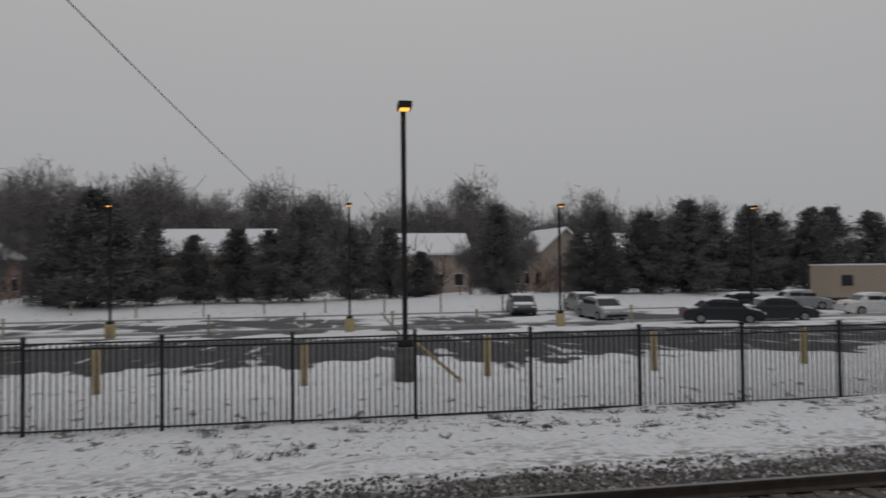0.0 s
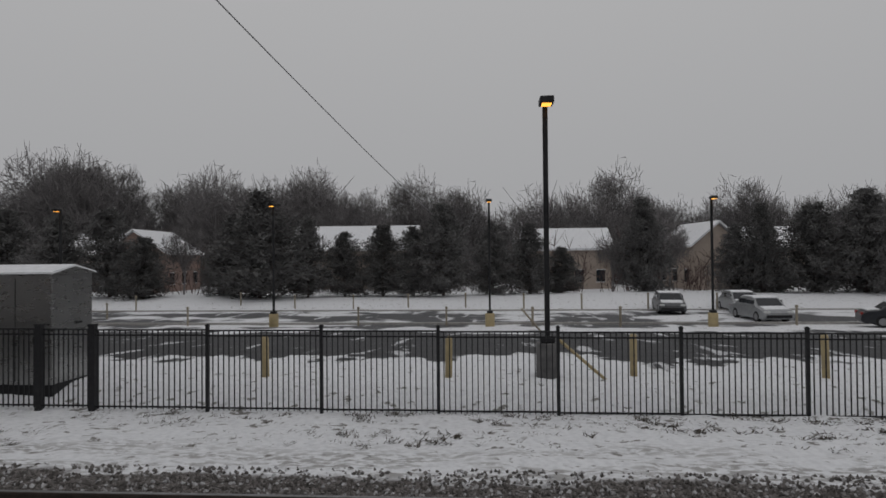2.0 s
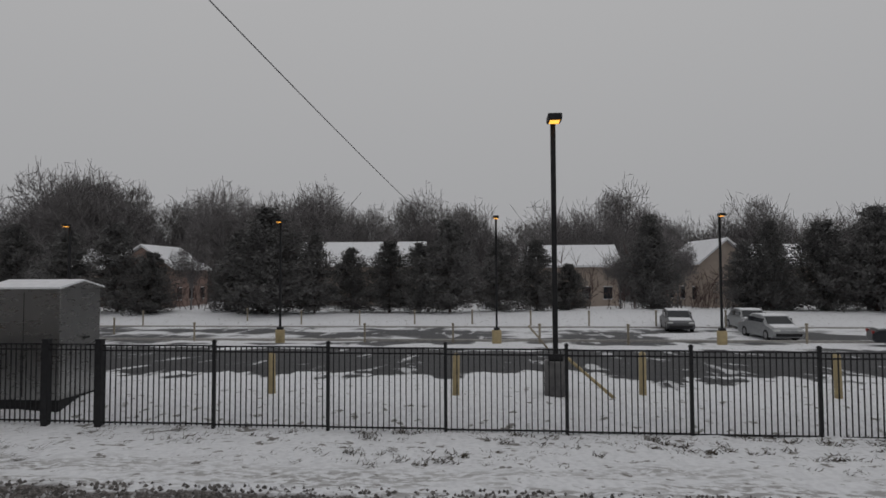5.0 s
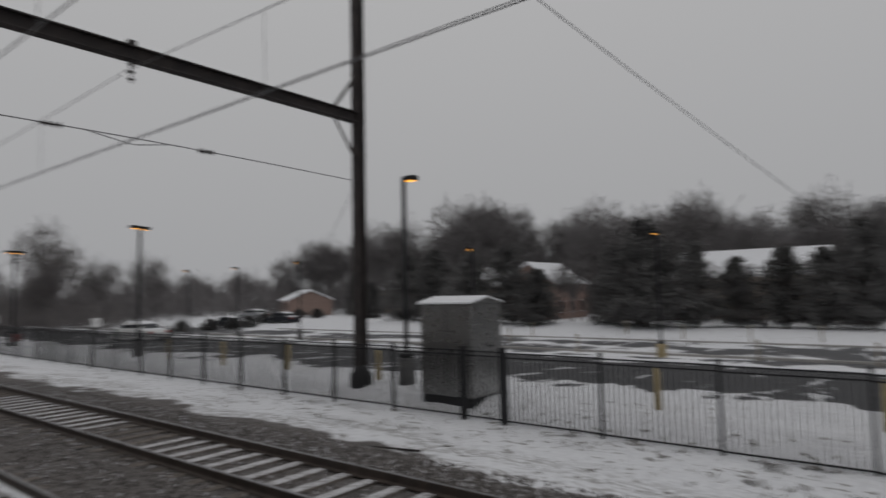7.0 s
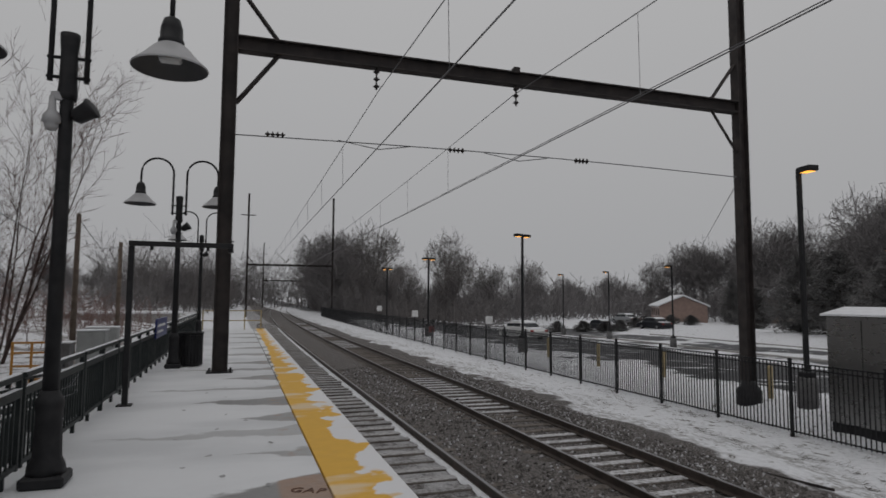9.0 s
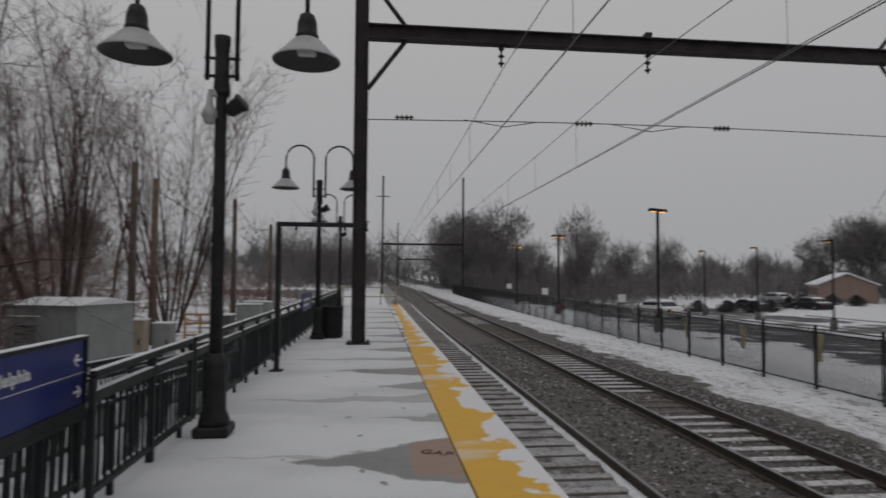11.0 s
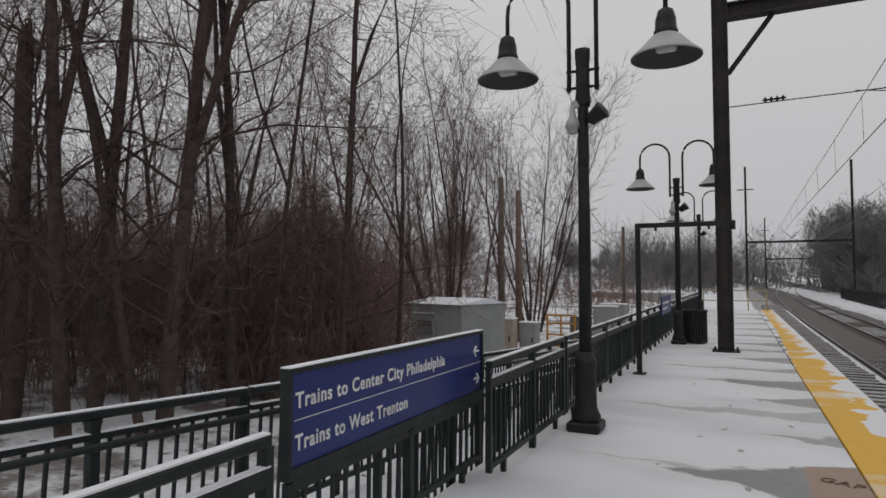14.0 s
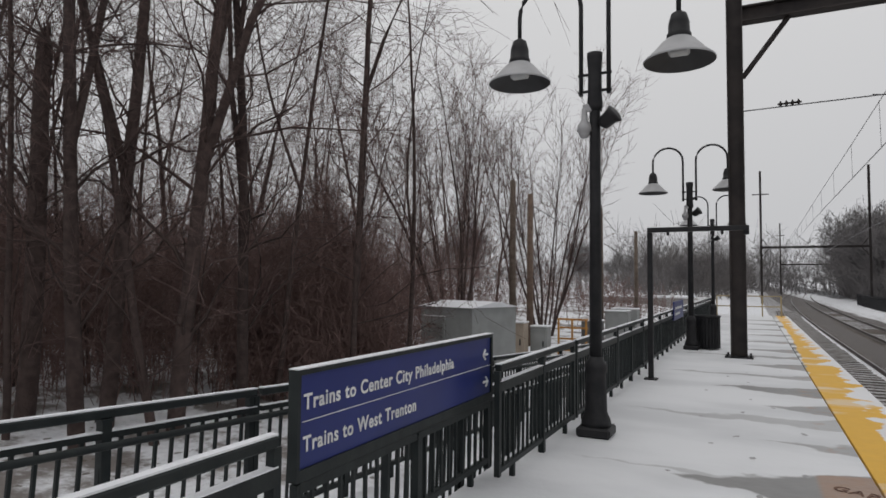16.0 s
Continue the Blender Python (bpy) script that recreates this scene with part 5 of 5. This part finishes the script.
# ---- houses ----
def house(at, w, d, eave, ridge, turn, wall, label, along=True, nwin=4):
    h = empty("house", at, label, "house", "houses behind the car park", turn=turn)
    part("wall", boxes((-w / 2, w / 2, -d / 2, d / 2, -1.0, eave)), wall, h)
    bm = bmesh.new()
    o = 0.4
    a = [(-w / 2 - o, -d / 2 - o, eave - 0.1), (w / 2 + o, -d / 2 - o, eave - 0.1), (w / 2 + o, d / 2 + o, eave - 0.1), (-w / 2 - o, d / 2 + o, eave - 0.1), (-w / 2 - o, 0, ridge), (w / 2 + o, 0, ridge)]
    vs = [bm.verts.new(p) for p in a]
    up = [bm.verts.new((p[0], p[1], p[2] + 0.25)) for p in a]
    for q in ((0, 1, 5, 4), (2, 3, 4, 5)):
        bm.faces.new([vs[i] for i in q]), bm.faces.new([up[i] for i in q])
    for i, j in ((0, 1), (1, 5), (5, 2), (2, 3), (3, 4), (4, 0)):
        bm.faces.new((vs[i], vs[j], up[j], up[i]))
    part("roof", bm, SNOW, h, "snow-covered gable roof")
    for s in (-1, 1):
        bm = bmesh.new()
        g = [bm.verts.new((s * (w / 2 - e), y_, z_)) for e in (0.0, 0.2) for y_, z_ in ((-d / 2, eave), (d / 2, eave), (0, ridge - 0.15))]
        for f in ((0, 1, 2), (5, 4, 3), (0, 3, 4, 1), (1, 4, 5, 2), (2, 5, 3, 0)):
            bm.faces.new([g[q] for q in f])
        part("gable", bm, wall, h)
    for fl in (0.9, 3.5):
        if fl + 1.5 > eave:
            continue
        for k in range(nwin):
            x = -w / 2 + w * (k + 0.5) / nwin
            for s in (-1, 1):
                wn = part("window", boxes((x - 0.5, x + 0.5, s * (d / 2 + 0.02) - 0.03, s * (d / 2 + 0.02) + 0.03, fl, fl + 1.4)), WINDOW, h)
                part("frame", boxes((x - 0.57, x + 0.57, s * (d / 2 + 0.05) - 0.03, s * (d / 2 + 0.05) + 0.03, fl - 0.08, fl), (x - 0.57, x + 0.57, s * (d / 2 + 0.05) - 0.03, s * (d / 2 + 0.05) + 0.03, fl + 1.4, fl + 1.48)), WHITE, wn)
    return h


HL = "beige two-storey house with a snow-covered roof"
house((78, 16.0, -2.2), 15, 8, 4.9, 7.8, 90, SIDING, HL, nwin=5)
house((76, 42.0, -2.2), 9, 8, 4.6, 7.4, 0, BRICKRED, "brick gabled house with a snow-covered roof", nwin=3)
house((79, 49.0, -2.2), 9, 8, 4.6, 7.2, 90, SIDING, HL)
house((78, -10.0, -2.2), 10, 8, 4.7, 7.2, 90, SIDING, HL)
house((76, -25.8, -2.2), 9, 6, 4.9, 7.6, 8, SIDING, HL, nwin=3)
house((84, -35.0, -2.2), 10, 8, 4.7, 7.4, 90, SIDING, HL)
house((78, 96, -2.0), 12, 8, 2.7, 4.5, 60, BRICKRED, "low brick house with a snow-covered roof")
house((92, 82, -2.0), 10, 8, 4.4, 6.5, 75, SIDING, HL)
trailer = empty("site_trailer", (47.5, -44.0, -2.3), "pale beige site trailer with a window in the snow", "trailer")
part("body", boxes((-1.3, 1.3, -3.5, 3.5, 0.5, 3.2), bevel=0.03), CRATE, trailer)
part("roof", boxes((-1.34, 1.34, -3.54, 3.54, 3.2, 3.3)), SNOW, trailer, "snow-covered roof")
part("window", boxes((-1.34, -1.31, 1.6, 2.7, 1.5, 2.4)), WINDOW, trailer)
part("skirt", boxes((-1.2, 1.2, -3.4, 3.4, -0.2, 0.5)), BLACK, trailer)


# ---- cars ----
def car(at, turn, paint, label, L=4.6, W=1.8, H=1.45, snow=True):
    c = empty("car", at, label, "car", "cars in the car park", turn=turn)
    prof = [(-L / 2, 0.35), (-L / 2 + 0.02, 0.72), (-L / 2 + 0.25, 0.88), (-L / 2 + 0.85, 0.95), (-0.95, H - 0.12), (-0.55, H), (0.45, H), (0.75, H - 0.06), (1.35, 0.93), (L / 2 - 0.25, 0.78), (L / 2 - 0.03, 0.62), (L / 2, 0.35), (L / 2 - 0.1, 0.22), (-L / 2 + 0.1, 0.22)]
    bm = bmesh.new()
    rows_ = []
    for y, ins in ((-W / 2, 1), (-W / 2 + 0.14, 0), (W / 2 - 0.14, 0), (W / 2, 1)):
        rows_.append([bm.verts.new((x * (0.985 if ins else 1), y * (0.86 if z > 1.0 and ins else 1), z - (0.04 if ins and z > 0.6 else 0))) for x, z in prof])
    n = len(prof)
    for a, b in zip(rows_, rows_[1:]):
        for k in range(n):
            bm.faces.new((a[k], a[(k + 1) % n], b[(k + 1) % n], b[k]))
    bm.faces.new(rows_[0]), bm.faces.new(rows_[-1][::-1])
    body = part("body", bm, paint, c)
    for s in (-1, 1):
        part("side_window", boxes((-0.85, 0.02, s * (W / 2 * 0.93) - 0.03, s * (W / 2 * 0.93) + 0.03, 0.96, H - 0.14), (0.08, 1.0, s * (W / 2 * 0.93) - 0.03, s * (W / 2 * 0.93) + 0.03, 0.96, H - 0.18)), WINDOW, body)
        part("headlight", boxes((L / 2 - 0.14, L / 2 + 0.01, s * 0.68 - 0.17, s * 0.68 + 0.17, 0.58, 0.70), bevel=0.02), LENS_COOL, c)
        part("tail_light", boxes((-L / 2 - 0.012, -L / 2 + 0.1, s * 0.70 - 0.15, s * 0.70 + 0.15, 0.66, 0.82), bevel=0.02), REDLAMP, c)
    for xa, za, xb, zb in ((0.80, H - 0.09, 1.30, 0.97), (-1.0, H - 0.15, -1.38, 0.98)):
        b_ = bmesh.new()
        sgn = 1 if xa > 0 else -1
        q_ = [b_.verts.new(p) for p in ((xa + sgn * 0.02, -W * 0.36, za + 0.01), (xa + sgn * 0.02, W * 0.36, za + 0.01), (xb + sgn * 0.02, W * 0.41, zb + 0.01), (xb + sgn * 0.02, -W * 0.41, zb + 0.01), (xa - sgn * 0.03, -W * 0.36, za - 0.02), (xa - sgn * 0.03, W * 0.36, za - 0.02), (xb - sgn * 0.03, W * 0.41, zb - 0.02), (xb - sgn * 0.03, -W * 0.41, zb - 0.02))]
        for f in ((0, 1, 2, 3), (7, 6, 5, 4), (0, 4, 5, 1), (2, 6, 7, 3), (1, 5, 6, 2), (0, 3, 7, 4)):
            b_.faces.new([q_[k] for k in f])
        part("windscreen" if xa > 0 else "rear_window", b_, WINDOW, body)
    part("bumper", boxes((L / 2 - 0.05, L / 2 + 0.04, -0.75, 0.75, 0.30, 0.48), bevel=0.03), BLACK, c)
    for x in (-L * 0.29, L * 0.30):
        for s in (-1, 1):
            wh = part("wheel", tube([(x, s * (W / 2 - 0.2), 0.32), (x, s * (W / 2 + 0.015), 0.32)], 0.32, 18), TYRE, c)
            part("rim", tube([(x, s * (W / 2 + 0.0), 0.32), (x, s * (W / 2 + 0.03), 0.32)], 0.2, 12), ALLOY, wh)
    if snow:
        def sheet(xs, inset):
            b_ = bmesh.new()
            rr = [[b_.verts.new((x, y, z + dz)) for y in (-W / 2 * inset, W / 2 * inset)] for x, z, dz in xs]
            for a, b in zip(rr, rr[1:]):
                b_.faces.new((a[0], a[1], b[1], b[0]))
            ex = bmesh.ops.extrude_face_region(b_, geom=b_.faces[:])
            bmesh.ops.translate(b_, vec=(0, 0, 0.05), verts=[v for v in ex["geom"] if isinstance(v, bmesh.types.BMVert)])
            return b_
        part("roof_snow", sheet([(-0.98, H - 0.13, 0.0), (-0.55, H, 0.0), (0.45, H, 0.0), (0.78, H - 0.07, 0.0)], 0.80), SNOW, c, "layer of snow")
        part("bonnet_snow", sheet([(1.4, 0.91, 0.0), (L / 2 - 0.25, 0.78, 0.0)], 0.78), SNOW, c, "layer of snow")
        part("boot_snow", sheet([(-L / 2 + 0.3, 0.89, 0.0), (-L / 2 + 0.85, 0.95, 0.0)], 0.78), SNOW, c, "layer of snow")
    return c


for x, y, tn, pm, lb in ((45.4, -13.2, 171, CAR_GREY, "dark grey car dusted with snow"), (45.9, -18.3, 177, CAR_SILVER, "silver car with snow on its roof and bonnet"), (39.7, -17.1, 183, CAR_SILVER, "silver saloon car dusted with snow"), (34.6, -22.6, 250, CAR_DARK, "dark car with snow on its roof"), (35.6, -27.0, 255, CAR_DARK, "black estate car with snow on its roof"), (41.5, -29.0, 250, CAR_DARK, "dark saloon car with snow on its roof"), (43.5, -35.0, 250, CAR_SILVER, "grey car with snow on its roof"), (38, -36.5, 255, CAR_WHITE, "white car covered with snow"), (22.5, 47.0, 100, CAR_WHITE, "white car parked at the snowy roadside"), (46, 72, 100, CAR_DARK, "dark car far across the snowy car park"), (50, 66, 95, CAR_DARK, "dark car far across the snowy car park"), (54, 78, 100, CAR_SILVER, "grey car far across the snowy car park")):
    car((x, y, height(x, y)), tn, pm, lb)

# ---- lineside shed and clutter ----
shed = empty("lineside_shed", (-7.9, 17.2, -1.15), "pale grey metal lineside shed with snow on its roof", "shed", turn=-18)
part("body", boxes((-1.05, 1.05, -1.0, 1.0, 0, 1.95), bevel=0.01), SHED, shed)
bm = bmesh.new()
q = [bm.verts.new(p) for p in ((-1.12, -1.08, 1.95), (1.12, -1.08, 1.95), (1.12, 1.08, 1.95), (-1.12, 1.08, 1.95), (-1.12, 0, 2.12), (1.12, 0, 2.12))]
for f in ((0, 1, 5, 4), (2, 3, 4, 5), (0, 4, 3), (1, 2, 5), (3, 2, 1, 0)):
    bm.faces.new([q[i] for i in f])
part("roof", bm, SNOW, shed, "snow-covered roof")
dr = part("door", boxes((-0.85, 0.0, -1.03, -1.0, 0.1, 1.66), bevel=0.008), SHED, shed)
part("hood", boxes((-0.87, 0.02, -1.08, -1.03, 1.66, 1.69)), SNOW, dr)
for k in range(5):
    part("louvre", boxes((-0.75, -0.1, -1.045, -1.03, 1.0 + 0.1 * k, 1.05 + 0.1 * k)), BRUSHED, dr)


def cabinet(at, w, d, h, m, label):
    c = empty("trackside_cabinet", at, label, "cabinet", "cabinets beside the line")
    part("body", boxes((-w / 2, w / 2, -d / 2, d / 2, 0, h), bevel=0.02), m, c)
    part("lid_snow", boxes((-w / 2 - 0.02, w / 2 + 0.02, -d / 2 - 0.02, d / 2 + 0.02, h, h + 0.05), bevel=0.015), SNOW, c, "layer of snow")
    part("door", boxes((-w / 2 + 0.05, w / 2 - 0.05, -d / 2 - 0.015, -d / 2, 0.1, h - 0.08)), m, c)
    part("handle", boxes((w / 2 - 0.15, w / 2 - 0.11, -d / 2 - 0.04, -d / 2 - 0.015, h * 0.45, h * 0.6)), BLACK, c)
    return c


cabinet((-7.35, 20.2, -1.2), 0.55, 0.5, 1.35, CRATE, "tan metal trackside cabinet topped with snow")
cabinet((-6.75, 20.8, -1.2), 0.6, 0.5, 1.2, SHED, "pale trackside cabinet topped with snow")
cabinet((-5.4, 22.8, -1.2), 0.7, 0.6, 1.35, PEDESTAL, "dark trackside cabinet topped with snow")
cabinet((-5.0, 25.5, -1.2), 0.9, 0.7, 1.6, SHED, "pale grey trackside cabinet topped with snow")
cabinet((-5.6, 30.5, -1.2), 1.2, 0.8, 1.5, SHED, "pale grey trackside cabinet topped with snow")
frame_ = empty("steel_rack", (-6.4, 21.8, -1.2), "safety-orange steel rack beside the cabinets", "rack")
for x in (0, 0.5, 1.0):
    part("upright", boxes((x - 0.03, x + 0.03, -0.03, 0.03, 0, 1.45)), ORANGE, frame_)
for z in (0.3, 0.7, 1.1, 1.4):
    part("crossbar", boxes((-0.05, 1.05, 0.03, 0.07, z, z + 0.06)), ORANGE, frame_)
low = empty("low_building", (-11.0, 70, -1.2), "low dull grey lineside building with a snowy roof", "building")
part("wall", boxes((-5, 5, -3, 3, 0, 1.25)), CONCRETE, low)
part("roof", boxes((-5.3, 5.3, -3.3, 3.3, 1.25, 1.42)), SNOW, low, "snow-covered flat roof")


def wood_pole(x, y, top, r, m, arms, label):
    p = empty("utility_pole", (x, y, height(x, y)), label, "utility pole", "poles behind the platform")
    h = top - height(x, y)
    part("pole", tube([(0, 0, -0.4), (0, 0, h)], [r, r * 0.75], 8), m, p)
    if arms:
        part("cross_arm", boxes((-0.7, 0.7, -0.05, 0.05, h - 0.5, h - 0.4)), m, p)
    return p


POLEWOOD = mat("weathered_pole_timber", (0.10, 0.078, 0.062), 0.9, color2=(0.16, 0.125, 0.10), scale=5, bump=0.4)
BROWNPOLE = mat("brown_pole_timber", (0.15, 0.105, 0.08), 0.9, color2=(0.21, 0.15, 0.115), scale=5, bump=0.4)
wood_pole(-8.2, 21.9, 5.4, 0.15, POLEWOOD, False, "dark timber pole among the trees")
wood_pole(-7.85, 22.9, 5.0, 0.15, BROWNPOLE, False, "brown timber pole among the trees")
wood_pole(-6.7, 30.2, 5.2, 0.13, POLEWOOD, False, "dark timber utility pole with wires")
wood_pole(-6.8, 41.0, 4.9, 0.14, POLEWOOD, False, "dark timber utility pole with wires")
single("pole_wire", tube([(-6.7, 30.2, 5.0), (-6.8, 35.5, 4.1), (-6.8, 41.0, 4.6)], 0.02, 4), WIRE, "sagging wire between two timber poles", "cable")
single("pole_wire", tube([(-7.85, 22.9, 4.6), (-7.0, 26.5, 3.8), (-6.7, 30.2, 4.4)], 0.02, 4), WIRE, "sagging wire between two timber poles", "cable")

PLATE_RED = mat("faded_red_plate", (0.20, 0.05, 0.05), 0.6, color2=(0.15, 0.045, 0.045))
for x, y, z, w, m_, lb in ((12.98, 42.0, -0.5, 0.42, PLATE_RED, "faded red notice plate on a thin post by the fence"), (12.98, 46.5, 0.5, 0.5, WHITE, "white notice plate on a thin post by the fence"), (12.98, 31.4, 0.5, 0.42, WHITE, "white notice plate on a thin post by the fence"), (12.98, 60.0, 0.7, 0.5, WHITE, "white notice plate on a thin post by the fence")):
    np_ = empty("notice_plate", (x + bend(y), y, height(x + bend(y), y)), lb, "sign", "notice plates along the fence")
    zz = z - height(x + bend(y), y)
    part("post", boxes((-0.025, 0.025, 0.0, 0.05, -0.2, zz + w * 0.5)), GIRDER, np_)
    part("plate", boxes((-w / 2, w / 2, -0.012, -0.001, zz - w * 0.5, zz + w * 0.5), bevel=0.003), m_, np_)

# yellow rail across the platform's end
er = empty("end_railing", (0, 33.4, 0), "yellow steel railing across the end of the platform", "railing")
for x in (-1.7, -0.55, 0.3, 1.1):
    part("post", boxes((x - 0.03, x + 0.03, -0.03, 0.03, 0, 1.0), bevel=0.006), YELLOWPOST, er)
for z in (0.45, 0.95):
    part("rail", boxes((-1.7, 1.1, -0.025, 0.025, z, z + 0.05)), YELLOWPOST, er)

# loose ballast stones round the tracks
rs = np.random.default_rng(77)
SV, SF = [], []
OCT = np.array([(1, 0, 0), (-1, 0, 0), (0, 1, 0), (0, -1, 0), (0, 0, 1), (0, 0, -1)], float)
OF = ((0, 2, 4), (2, 1, 4), (1, 3, 4), (3, 0, 4), (2, 0, 5), (1, 2, 5), (3, 1, 5), (0, 3, 5))
for k in range(16000):
    y = -9 + 36 * rs.uniform(0, 1) ** 1.2
    lane = rs.integers(0, 4)
    x = (rs.uniform(3.8, 5.7), rs.uniform(7.4, 8.4), rs.uniform(7.45, 8.9), rs.uniform(5.9, 7.2))[lane]
    if lane == 3 and rs.uniform() < 0.6:
        continue
    c = np.array([x, y, height(x, y) + 0.012])
    q = OCT * rs.uniform(0.018, 0.042, 3) + rs.normal(0, 0.006, (6, 3))
    a = rs.uniform(0, 6.28)
    ca, sa = math.cos(a), math.sin(a)
    b0 = len(SV)
    SV.extend((c[0] + v[0] * ca - v[1] * sa, c[1] + v[0] * sa + v[1] * ca, c[2] + v[2]) for v in q)
    SF.extend(tuple(b0 + i for i in f) for f in OF)
tuft_bm_v, tuft_bm_f = [], []
for k in range(850):
    x, y = 12.9 - 2.9 * rs.uniform(0, 1) ** 1.5, -14 + 34 * rs.uniform(0, 1)
    if noise.noise((x * 0.9, y * 0.5, 7)) < -0.08 - 0.15 * (x > 11.8):
        continue
    z = height(x, y)
    for q in range(9):
        a, ln = rs.uniform(0, 6.28), rs.uniform(0.05, 0.15)
        ox, oy = x + rs.normal(0, 0.05), y + rs.normal(0, 0.07)
        wv = 0.012
        b0 = len(tuft_bm_v)
        tuft_bm_v.extend(((ox - wv, oy - wv, z - 0.02), (ox + wv, oy + wv, z - 0.02), (ox + math.cos(a) * ln * 1.1, oy + math.sin(a) * ln * 1.1, z + ln * 0.42)))
        tuft_bm_f.append((b0, b0 + 1, b0 + 2))
tagged(new("grass_tufts", from_arrays("grass_tufts", tuft_bm_v, tuft_bm_f, DEADGRASS)), "tufts of dead grass poking through the snow", "grass", kind="stuff")
tagged(new("ballast_stones", from_arrays("ballast_stones", SV, SF, STONE)), "dark angular ballast stones loose round the tracks", "gravel", kind="stuff")
